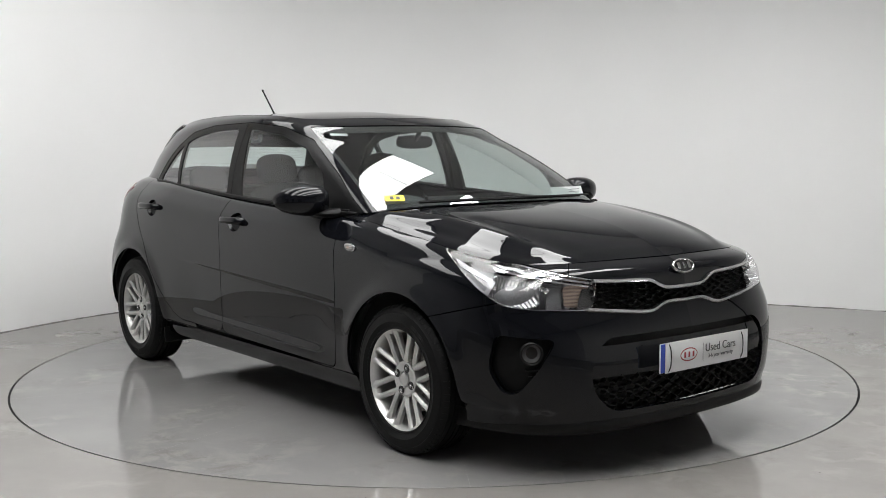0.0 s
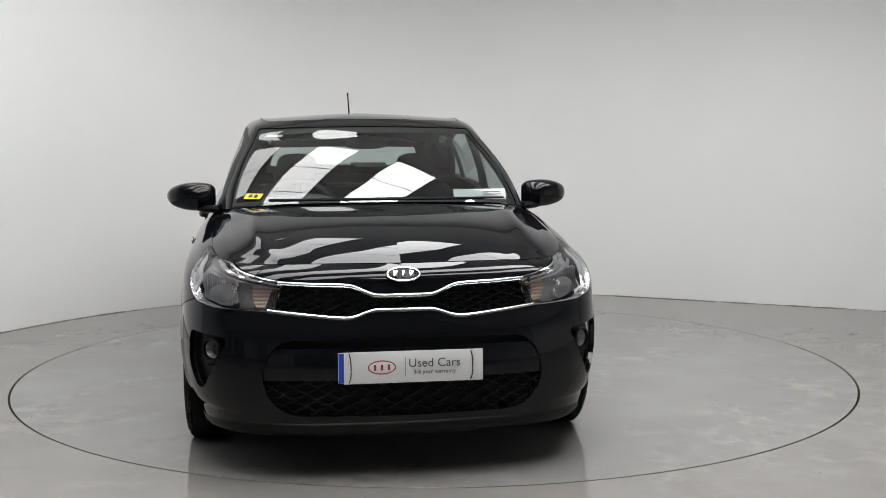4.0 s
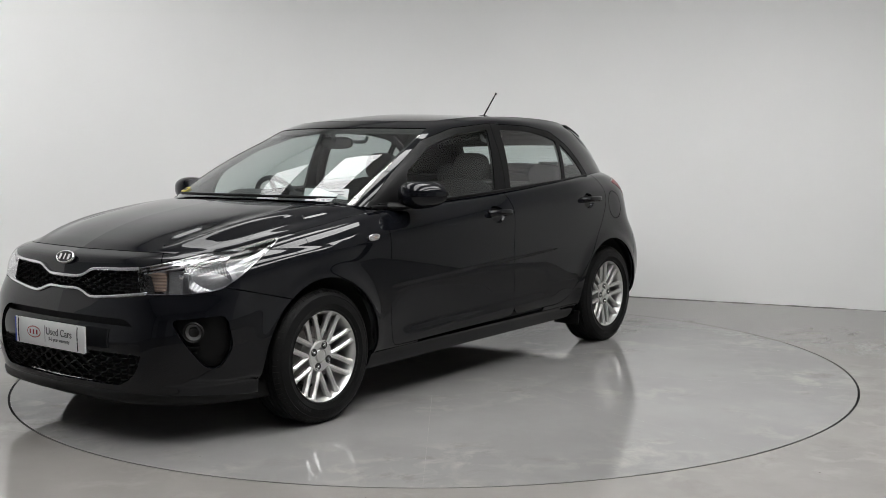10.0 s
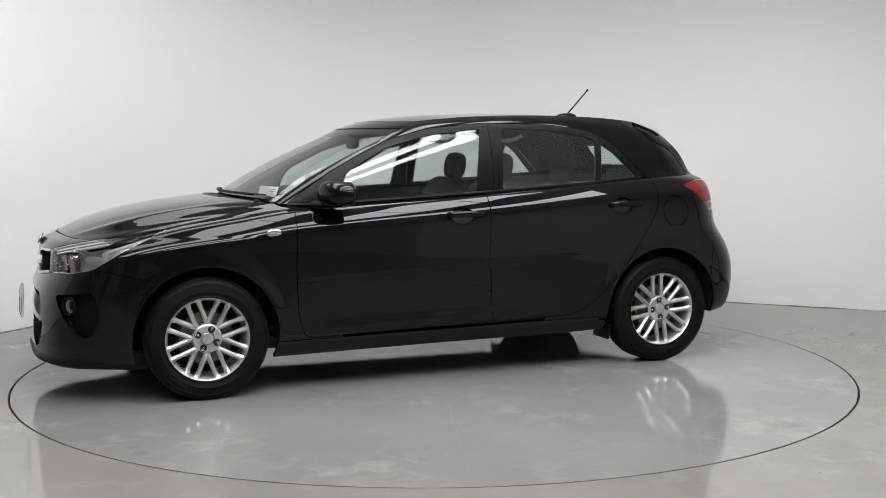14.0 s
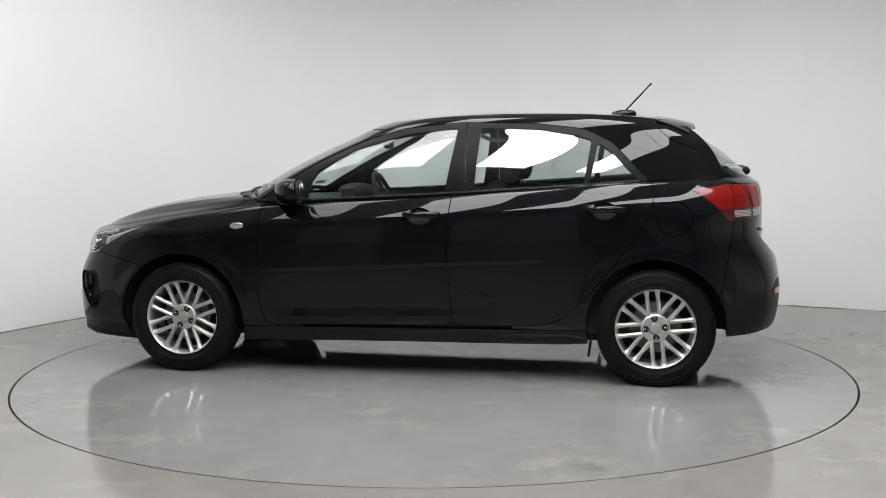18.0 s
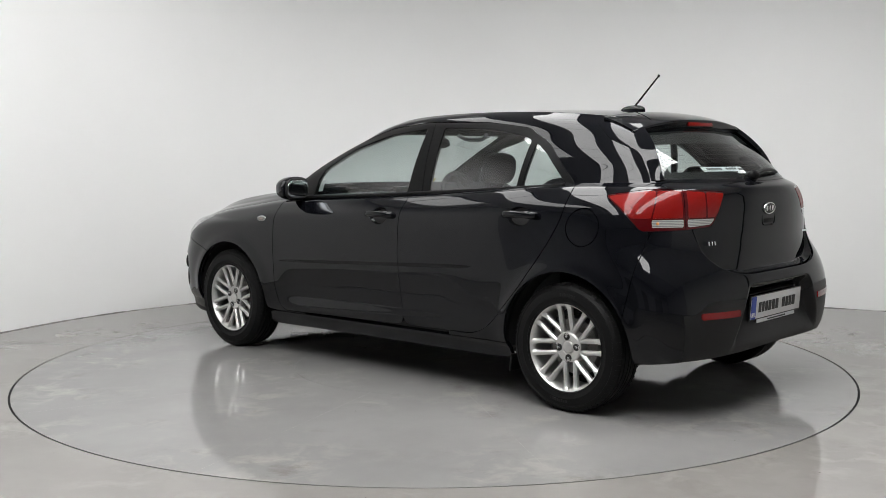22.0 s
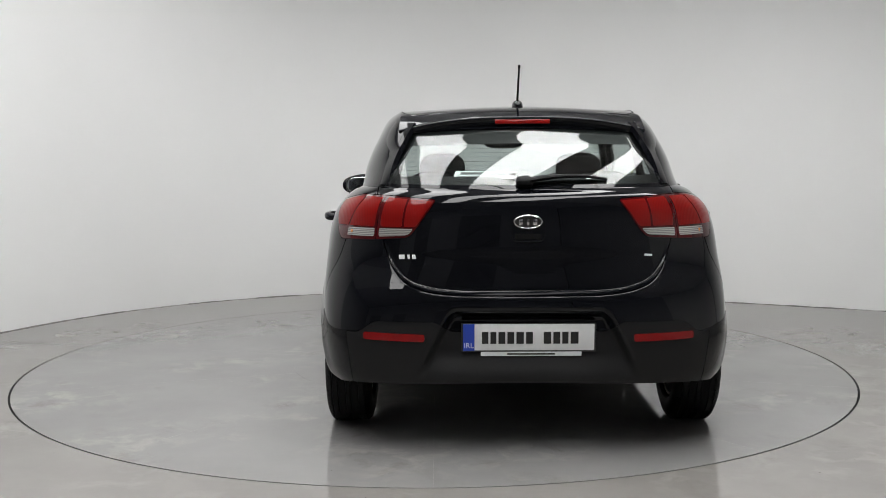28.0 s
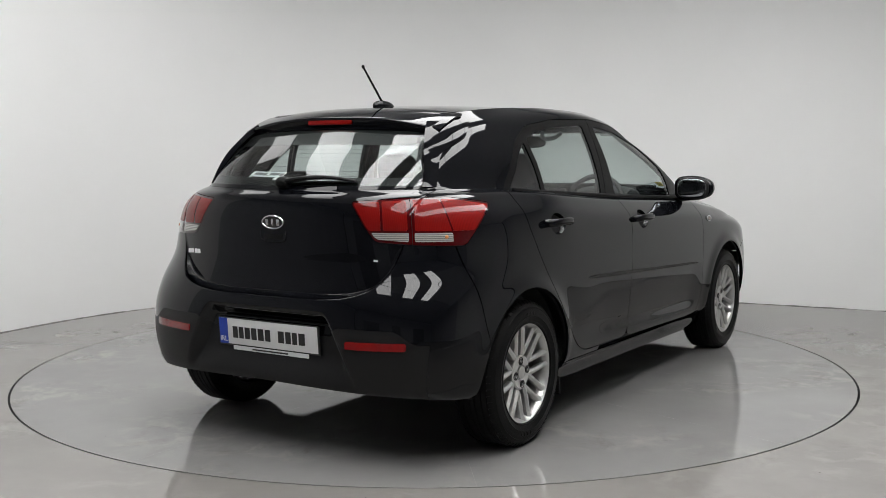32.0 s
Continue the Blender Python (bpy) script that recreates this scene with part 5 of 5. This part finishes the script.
def build_rear(car, gate):
    # roof spoiler
    nb, na = 40, 22
    P = np.zeros((na, nb, 3))
    for j, b in enumerate(np.linspace(0, 1, nb)):
        y = 0.532 * b
        x0, x1 = -1.285, -1.500 + 0.050 * b ** 2.5
        z0 = 1.4085 - 0.034 * b ** 2.2
        z1 = 1.364 - 0.056 * b ** 2.6
        for i, a in enumerate(np.linspace(0, 1, 12)):
            P[i, j] = (x0 + a * (x1 - x0), y, z0 + a * (z1 - z0) + 0.006 * math.sin(math.pi * a))
        for i, (dx, dz) in enumerate([(-0.004, -0.004), (-0.003, -0.012), (0.002, -0.022), (0.006, -0.034), (0.012, -0.044), (0.03, -0.052), (0.05, -0.055), (0.07, -0.055), (0.09, -0.053), (0.11, -0.05)]):
            P[12 + i, j] = (x1 + dx, y * (1 - 0.02 * i / 10), z1 + dz)
    sp = panel("roof_spoiler", surf(P), PAINT, gate, 0.01, "glossy black roof spoiler with a red brake light", both=True)
    part("brake_light", box(0.012, 0.235, 0.020, 0.004, at=(-1.4995, 0, 1.341), turn=(0, 12, 0)), RED, sp, "long red high brake light")
    G = greenhouse()
    V = G[0]
    grid = V.reshape(NW + NS + NR - 2, -1, 8)
    pts = []
    for j in range(2, grid.shape[1] - 4):
        c, v = grid[:, j], grid[0, j, 7]
        at = fin_edge(v)
        p, q, n, e = (np.array([np.interp(x, c[:, 6], c[:, k + o]) for k in range(3)]) for x, o in ((at, 0), (at - 0.06, 0), (at, 3), (2.11, 0)))
        p = p + 0.002 * n
        e = e + np.array([-1, 0.12, 0.10]) * (0.006 + 0.040 * smooth(0.0, 0.85, v))
        along = (p - q) / np.linalg.norm(p - q)
        c = p + along * 0.5 * np.linalg.norm(e - p)
        pts.append([(1 - u) ** 2 * p + 2 * u * (1 - u) * c + u * u * e for u in np.linspace(0, 1, 12)])
    fin = surf(np.array(pts).transpose(1, 0, 2))
    for m in (fin, mirrored(fin)):
        panel("side_fin", m, PAINT, sp, 0.022, "glossy black fin beside the rear window")
    badge(gate, pose(-1.872, 0, 0.936, 0, 4, 180), 0.059, 0.030, INK, CHROME)
    # no hollow here: a slightly proud black block gives the slot's shade
    part("handle_recess", box(0.02, 0.108, 0.026, 0.006, 3, at=(-1.8660, 0, 0.877)), MESH_BLACK, gate, "dark block standing in for the shaded handle slot")
    part("handle_lip", tube(spline([(-1.873, -0.066, 0.905), (-1.8755, -0.063, 0.87), (-1.8765, -0.045, 0.858), (-1.877, 0, 0.856), (-1.8765, 0.045, 0.858), (-1.8755, 0.063, 0.87), (-1.873, 0.066, 0.905)], 40), 0.0028), PAINT, gate)
    # plain bars for the badges on either side
    for i, (dy, wd) in enumerate(((0.028, 0.024), (0.0, 0.010), (-0.026, 0.026))):
        part("badge_mark", box(0.004, wd, 0.018, 0.001, at=(rear_x(0.475, 0.795) - 0.003, 0.477 + dy, 0.795), turn=(0, 8, 24)), PLATE_WHITE, gate, "small bright model badge mark")
    for dy, wd in ((-0.04, 0.012), (0.0, 0.05)):
        part("sticker_mark", box(0.0015, wd, 0.008, at=(rear_x(0.475, 0.80) - 0.001, -0.475 - dy, 0.80), turn=(0, 8, -24)), PAPER, gate, flat=True)
    # number plate
    pl = part("number_plate", box(0.008, 0.535, 0.118, 0.003, at=(-1.919, 0.0, 0.480), turn=(0, -4, 0)), INK, car, "white rear number plate with a blue band in a black frame")
    m = pose(-1.919, 0, 0.480, 0, -4, 0)
    part("plate_face", box(0.003, 0.520, 0.107, 0.001), PLATE_WHITE, pl, m=m @ pose(-0.005, 0, 0.002))
    part("blue_band", box(0.002, 0.045, 0.107), PLATE_BLUE, pl, m=m @ pose(-0.0072, 0.2375, 0.002))
    writing("IRL", 0.030, PLATE_WHITE, pl, m @ facing_back(-0.0088, 0.2375, -0.032))
    y = 0.188
    for k, wd in enumerate((0.030, 0.027, 0.031, 0.031, 0.034, 0.031, None, 0.034, 0.031, 0.028, 0.036)):
        if wd is None:
            y -= 0.034
            continue
        part("plate_bar", box(0.002, wd * 0.86, 0.048), INK, pl, m=m @ pose(-0.0075, y - wd / 2, 0.0), flat=True)
        y -= wd + 0.0045
    part("lower_strip", box(0.003, 0.40, 0.017), PAPER, pl, m=m @ pose(-0.004, -0.01, -0.066))
    part("strip_bar", box(0.002, 0.19, 0.006), INK, pl, m=m @ pose(-0.0062, -0.01, -0.066), flat=True)
    # reflectors
    V, F = surf(SHELL)
    for s in (1, -1):
        M = clip((V, F), np.minimum(np.minimum(0.015 - np.abs(V[:, 2] - 0.484 - 0.02 * (V[:, 1] - 0.53)), 0.122 - np.abs(V[:, 1] - 0.535)), -1.6 - V[:, 0]))
        M = offset(M, 0.004)
        panel("rear_reflector", M if s > 0 else mirrored(M), REFLECTOR, car, 0.01, "long red rear reflector")
    # wiper
    w = new("rear_wiper")
    w.parent = gate
    part("wiper_hub", blob(0.026, 0.036, 0.024), TRIM, w, m=pose(-1.797, 0.01, 1.092, 0, 35, 0))
    part("wiper_arm", tube(spline([(-1.80, 0.0, 1.098), (-1.79, -0.10, 1.112), (-1.775, -0.22, 1.115), (-1.752, -0.33, 1.100)], 20), 0.021, 10, 0.009, 0.6), TRIM, w)
    part("wiper_blade", tube(spline([(-1.785, -0.02, 1.085), (-1.772, -0.15, 1.092), (-1.755, -0.27, 1.092), (-1.735, -0.345, 1.088)], 20), 0.006, 6), RUBBER, w)
    # sticker inside the rear window, its writing as bars
    st = part("window_sticker", box(0.002, 0.26, 0.050), PAPER, gate, "white dealer sticker with bars of print", m=pose(-1.722, 0.168, 1.118, 0, 53, -17))
    for y, wd, z, h in ((0.055, 0.10, 0.010, 0.014), (-0.055, 0.07, 0.010, 0.014), (0.03, 0.17, -0.014, 0.008), (-0.115, 0.03, 0.006, 0.016)):
        part("print_bar", box(0.001, wd, h), GREY_INK, st, m=pose(-1.722, 0.168, 1.118, 0, 53, -17) @ pose(-0.002, y, z), flat=True)
    # heating wires in the rear window
    V = G[0]
    levels = sorted(set(np.round(V[:, 7], 5)))
    for k in range(9):
        v = min(levels, key=lambda a: abs(a - (0.14 + 0.075 * k)))
        row = V[(np.abs(V[:, 7] - v) < 1e-4) & (V[:, 6] > 2.16)]
        row = row[np.argsort(row[:, 1])][::3, :3] + [0.009, 0, -0.006]
        full = np.vstack([row[::-1] * [1, -1, 1], row[1:]])
        part("heating_wire", tube([tuple(q) for q in full], 0.0005, 4), WIRE, gate)
    # tow cover, exhaust
    part("exhaust_pipe", tube([(-1.35, -0.42, 0.25), (-1.62, -0.42, 0.29), (-1.78, -0.42, 0.285)], 0.026, 16), ALLOY_DARK, car)
    part("silencer", blob(0.30, 0.11, 0.075, 3.2), DARK, car, m=pose(-1.50, -0.40, 0.33))


def door_mirror(car, s):
    """A door mirror on its foot, at the corner of the front window."""
    d = new("door_mirror")
    d.parent = car
    n, k = 30, 26
    rows = []
    bm = bmesh.new()
    st = spline([(-0.034, 0.034, 0.040, 0.030), (-0.012, 0.074, 0.060, 0.040), (0.035, 0.100, 0.068, 0.052), (0.09, 0.100, 0.067, 0.050), (0.142, 0.085, 0.056, 0.040), (0.180, 0.056, 0.038, 0.026), (0.198, 0.018, 0.014, 0.010)], n)
    for y, lx, lz, up in st:
        ring = []
        for j in range(k):
            a = 2 * math.pi * j / k
            cx, cz = math.cos(a), math.sin(a)
            x = lx * (abs(cx) ** 0.75) * (1 if cx > 0 else -0.32)
            ring.append(bm.verts.new((0.630 + x - 0.10 * (y / 0.19) ** 2 * 0.4, s * (0.795 + y), 1.002 + 0.012 * y + lz * math.copysign(abs(cz) ** 0.8, cz))))
        rows.append(ring)
    for a, b in zip(rows, rows[1:]):
        for j in range(k):
            bm.faces.new((a[j], a[(j + 1) % k], b[(j + 1) % k], b[j]))
    bm.faces.new(rows[0])
    bm.faces.new(rows[-1])
    bmesh.ops.recalc_face_normals(bm, faces=bm.faces)
    part("mirror_shell", bm, PAINT, d, "glossy black mirror shell")
    part("mirror_surround", blob(0.013, 0.096, 0.060, 3.0), PLASTIC, d, "satin black surround of the mirror glass", m=pose(0.584, s * 0.876, 1.003, 0, 0, s * 8))
    gl = blob(0.004, 0.086, 0.051, 3.0)
    part("mirror_glass", gl, MIRROR, d, "silvered mirror glass", m=pose(0.572, s * 0.875, 1.003, 0, 0, s * 8))
    foot = tube(spline([(0.715, s * 0.735, 0.948), (0.70, s * 0.775, 0.945), (0.675, s * 0.82, 0.948), (0.655, s * 0.86, 0.962)], 14), 0.040, 14, 0.034, 0.5)
    part("mirror_foot", foot, TRIM, d, "satin black mirror foot")
    tri = box(0.20, 0.012, 0.02, 0.004, at=(0.70, s * 0.742, 0.955))
    part("foot_plate", tri, TRIM, d)


def build_sides(car, doors):
    for i, (hx, hz) in enumerate(HANDLES):
        for j, s in enumerate((1, -1)):
            y = side_y(hx, hz)
            pts = [(hx + 0.092, y - 0.010, hz + 0.004), (hx + 0.088, y + 0.016, hz + 0.005), (hx + 0.066, y + 0.030, hz + 0.007), (hx + 0.02, y + 0.035, hz + 0.008),
                   (hx - 0.03, y + 0.035, hz + 0.008), (hx - 0.066, y + 0.030, hz + 0.007), (hx - 0.088, y + 0.016, hz + 0.005), (hx - 0.092, y - 0.010, hz + 0.004)]
            part("door_handle", tube([(a, s * b, c) for a, b, c in spline(pts, 30)], 0.0125, 12, None, 1.35), PAINT, doors[2 * i + j], "glossy black pull handle")
    for s in (1, -1):
        r = part("side_repeater", blob(0.034, 0.006, 0.0135, 2.5), CLEAR, car, "small clear side indicator in a pale rim", m=pose(0.954, s * (side_y(0.954, 0.816) + 0.002), 0.816, 0, 4, 0))
        part("repeater_rim", blob(0.038, 0.004, 0.017, 2.5), SATIN, r, m=pose(0.954, s * (side_y(0.954, 0.816) + 0.001), 0.816, 0, 4, 0))
        part("repeater_bulb", blob(0.010, 0.003, 0.006), AMBER, r, m=pose(0.951, s * (side_y(0.954, 0.816) + 0.0065), 0.816))
        door_mirror(car, s)
        part("mud_flap", box(0.012, 0.17, 0.085, 0.004, at=(-0.955, s * 0.745, 0.188), turn=(0, -8, 0)), TRIM, car)
        # belt moulding along the windows
        p = spline([(0.86, 0.745, 0.943), (0.60, 0.756, 0.948), (0.2, 0.762, 0.966), (-0.2, 0.762, 0.986), (-0.6, 0.757, 1.010), (-0.95, 0.751, 1.032), (-1.2, 0.736, 1.050)], 60)
        part("belt_moulding", tube([(x, s * (y - 0.004), z + 0.004) for x, y, z in p], 0.009, 8), TRIM, car, "satin black belt moulding")


def build_top(car):
    a = new("aerial")
    a.parent = car
    part("aerial_base", blob(0.075, 0.026, 0.030, 2.3), PAINT, a, "glossy black aerial foot", m=pose(-1.105, 0, 1.418, 0, 4, 0))
    part("aerial_mast", tube([(-1.115, 0, 1.44), (-1.258, 0, 1.592)], 0.0052, 10, 0.0042), TRIM, a, "thin black mast leaning back")
    part("aerial_tip", blob(0.006, 0.006, 0.008), TRIM, a, m=pose(-1.259, 0, 1.593))
    for s in (1, -1):
        p = [(x, s * (y - 0.004), z - 0.0035) for x, y, z in CROWN[1][1:-2:2]]
        part("roof_ditch_strip", tube(p, 0.0050, 8), MESH_BLACK, car, "thin black strip along the roof")
    # cowl and wipers
    P = np.array([[(1.185 - 0.30 * b ** 2.4 - t * (0.135 - 0.10 * b), 0.70 * b, 0.966 + 0.010 * t - 0.018 * b ** 2) for t in np.linspace(0, 1, 6)] for b in np.linspace(0, 1, 40)])
    panel("cowl_panel", surf(P), TRIM, car, 0.01, "black slotted cowl under the windscreen", both=True)
    for y0, y1 in ((-0.50, 0.16), (-0.02, 0.60)):
        w = new("windscreen_wiper")
        w.parent = car

        def at(y, lift):
            x = 1.082 - 0.165 * (abs(y) / 0.70) ** 2
            return (x - lift * 0.7, y, 0.990 + lift * 0.65 - 0.02 * y * y)
        px, py, pz = at(y1, 0.0)
        part("wiper_pivot", blob(0.016, 0.02, 0.012), TRIM, w, m=pose(px + 0.03, py, pz - 0.022))
        part("wiper_arm", tube([at(y, 0.020) for y in np.linspace(y1, (y0 + y1) / 2 - 0.05, 16)], 0.008, 8, 0.006, 0.6), TRIM, w)
        part("wiper_blade", tube([at(y, 0.016) for y in np.linspace(y1 - 0.10, y0, 24)], 0.0075, 6), RUBBER, w)
    # stickers and papers behind the windscreen
    part("yellow_sticker", box(0.002, 0.085, 0.042), YELLOW, car, "small yellow sticker with two dark marks", m=pose(0.905, -0.572, 1.012, 0, -58, -26))
    for dy in (-0.014, 0.014):
        part("sticker_mark", box(0.002, 0.018, 0.022), INK, car, m=pose(0.905, -0.572, 1.012, 0, -58, -26) @ pose(0.002, dy, 0), flat=True)
    part("top_sticker", box(0.002, 0.085, 0.022), PAPER, car, "pale sticker at the top of the windscreen", m=pose(0.318, -0.474, 1.298, 0, -62, -18))
    part("top_sticker_band", box(0.002, 0.035, 0.007), PAPER, car, m=pose(0.400, 0.06, 1.322, 0, -62, 2))
    m = pose(0.912, 0.495, 1.000, 0, -20, 9)
    pa = part("dash_paper", box(0.002, 0.262, 0.075), PAPER, car, "white printed sheet standing behind the windscreen", m=m)
    for i in range(2):
        part("print_bar", box(0.001, 0.09, 0.003), GREY_INK, pa, m=m @ pose(0.0018, 0.06, 0.022 - 0.012 * i), flat=True)


def seat(car, x, y, rear=False):
    s = new("rear_seat" if rear else "front_seat")
    s.parent = car
    part("cushion", blob(0.27, 0.25, 0.085, 3.2), FABRIC, s, "dark grey cloth cushion", m=pose(x, y, 0.48, 0, -6, 0))
    h = 0.27 if rear else 0.30
    part("backrest", blob(0.075, 0.25, h, 3.4), FABRIC, s, "dark grey cloth backrest", m=pose(x - 0.32, y, 0.46 + h, 0, -18, 0))
    for dy in (-0.20, 0.20):
        part("bolster", blob(0.055, 0.05, h * 0.8, 2.6), FABRIC, s, m=pose(x - 0.27, y + dy, 0.46 + h * 0.9, 0, -18, 0))
    hz = 1.05 if rear else 1.118
    part("headrest", blob(0.050, 0.118, 0.085 if not rear else 0.075, 2.9), FABRIC, s, "padded dark cloth headrest", m=pose(x - 0.47, y, hz, 0, -10, 0))
    for dy in (-0.05, 0.05):
        part("headrest_post", tube([(x - 0.435, y + dy, hz - 0.16), (x - 0.465, y + dy, hz - 0.02)], 0.006, 8), CHROME, s)
    return s


def build_inside(car):
    for y in (0.355, -0.355):
        seat(car, -0.02, y)
    for y in (0.38, -0.38):
        seat(car, -0.80, y, True)
    d = new("dashboard")
    d.parent = car
    P = np.array([[(x - 0.12 * abs(y) ** 2, y, z - 0.02 * y * y) for x, z in ((1.06, 0.93), (0.98, 0.945), (0.82, 0.950), (0.66, 0.955), (0.58, 0.945), (0.545, 0.90), (0.53, 0.80), (0.56, 0.68), (0.62, 0.55))] for y in np.linspace(0, 0.68, 30)])
    panel("dashboard_top", surf(P), DASH, d, 0.01, "dark grey moulded dashboard", both=True)
    part("instrument_hood", blob(0.10, 0.19, 0.055, 2.6), DASH, d, m=pose(0.60, -0.36, 0.955))
    part("centre_screen", box(0.03, 0.24, 0.13, 0.01, at=(0.56, 0.0, 0.93), turn=(0, -10, 0)), INK, d, "black centre screen")
    w = new("steering_wheel")
    w.parent = car
    m = pose(0.40, -0.36, 0.905, 0, -66, 0)
    part("wheel_rim", tube([tuple(m @ Vector((0.178 * math.cos(a), 0.178 * math.sin(a), 0))) for a in np.linspace(0, 2 * math.pi, 49)], 0.0145, 10), DASH, w, "dark steering wheel rim")
    part("wheel_hub", blob(0.075, 0.085, 0.03), DASH, w, m=m)
    for a in (0, 180, 270):
        part("wheel_spoke", tube([tuple(m @ Vector((0.04 * math.sin(math.radians(a + 90)), 0.04 * math.cos(math.radians(a + 90)), 0))), tuple(m @ Vector((0.175 * math.sin(math.radians(a + 90)), 0.175 * math.cos(math.radians(a + 90)), 0)))], 0.014, 8), DASH, w)
    mi = part("inside_mirror", blob(0.018, 0.115, 0.034, 3), DASH, car, "dark interior mirror", m=pose(0.30, 0, 1.262, 0, 8, 0))
    part("mirror_stalk", tube([(0.31, 0, 1.27), (0.36, 0, 1.335)], 0.012, 8), DASH, mi)
    for s in (1, -1):
        P = np.array([[(x, s * (0.70 - 0.02 * (z - 0.3)), z) for z in np.linspace(0.25, 0.955 if x > 0.2 else 0.975, 10)] for x in np.linspace(0.8, -1.15, 20)])
        V, F = surf(P)
        link("door_card", V, F, DASH, car, "dark moulded inner door panel")
        part("grab_handle", tube(spline([(-0.35, s * 0.53, 1.30), (-0.40, s * 0.51, 1.275), (-0.50, s * 0.51, 1.275), (-0.55, s * 0.53, 1.30)], 14), 0.011, 8), LINING, car)
    part("parcel_shelf", box(0.42, 1.20, 0.02, 0.008, at=(-1.47, 0, 0.985)), DASH, car, "dark parcel shelf")
    part("cabin_floor", box(2.4, 1.30, 0.03, at=(-0.2, 0, 0.30)), DARK, car)
    part("bulkhead", box(0.03, 1.34, 0.62, at=(1.0, 0, 0.60)), DARK, car)
    part("boot_wall", box(0.03, 1.2, 0.55, at=(-1.25, 0, 0.62)), DARK, car)


def build_under(car):
    part("engine_tray", box(0.95, 1.15, 0.04, 0.015, at=(1.42, 0, 0.21)), DARK, car)
    part("fuel_tank", blob(0.30, 0.42, 0.09, 3.5), DARK, car, m=pose(-0.85, 0, 0.245))
    part("rear_axle_beam", tube([(-1.29, -0.66, 0.26), (-1.22, 0, 0.26), (-1.29, 0.66, 0.26)], 0.045, 12), DARK, car)
    part("tunnel_shield", blob(1.05, 0.16, 0.05, 4.0), DARK, car, m=pose(0.1, 0, 0.225))
    part("front_pipe", tube(spline([(1.1, 0.05, 0.20), (0.4, 0.04, 0.19), (-0.5, -0.05, 0.19), (-1.0, -0.25, 0.21), (-1.35, -0.42, 0.25)], 30), 0.024, 12), ALLOY_DARK, car)
    for s in (1, -1):
        part("floor_rail", box(1.9, 0.07, 0.05, 0.012, at=(-0.15, s * 0.46, 0.205)), DARK, car)
    part("front_subframe", box(0.45, 0.95, 0.06, 0.02, at=(1.2, 0, 0.185)), DARK, car)


# ---------------------------------------------------------------- all together


def build_car():
    car = new("car")
    doors, gate = body_panels(car)
    build_wheels(car)
    build_front(car)
    build_headlight_inside(car)
    build_rear(car, gate)
    build_sides(car, doors)
    build_top(car)
    build_inside(car)
    build_under(car)
    part("floor_pan", box(2.6, 1.28, 0.07, 0.015, at=(0.12, 0, 0.232)), DARK, car)
    tagged(car, "glossy black five-door hatchback with silver alloy wheels on a turntable", "car")
    return car


build_room()
build_lights()
PLATFORM = build_platform()
CAR = build_car()


def turn_at(t):
    return float(pchip(TURN)(t))


def motions():
    times = [i * 1.0 for i in range(33)]
    walk(PLATFORM, [(t, pose(0, 0, 0, 0, 0, turn_at(t))) for t in times])
    walk(CAR, [(t, pose(0, 0, 0, 0, 0, turn_at(t)) @ pose(CAR_OFFSET[0], CAR_OFFSET[1], 0)) for t in times])


motions()
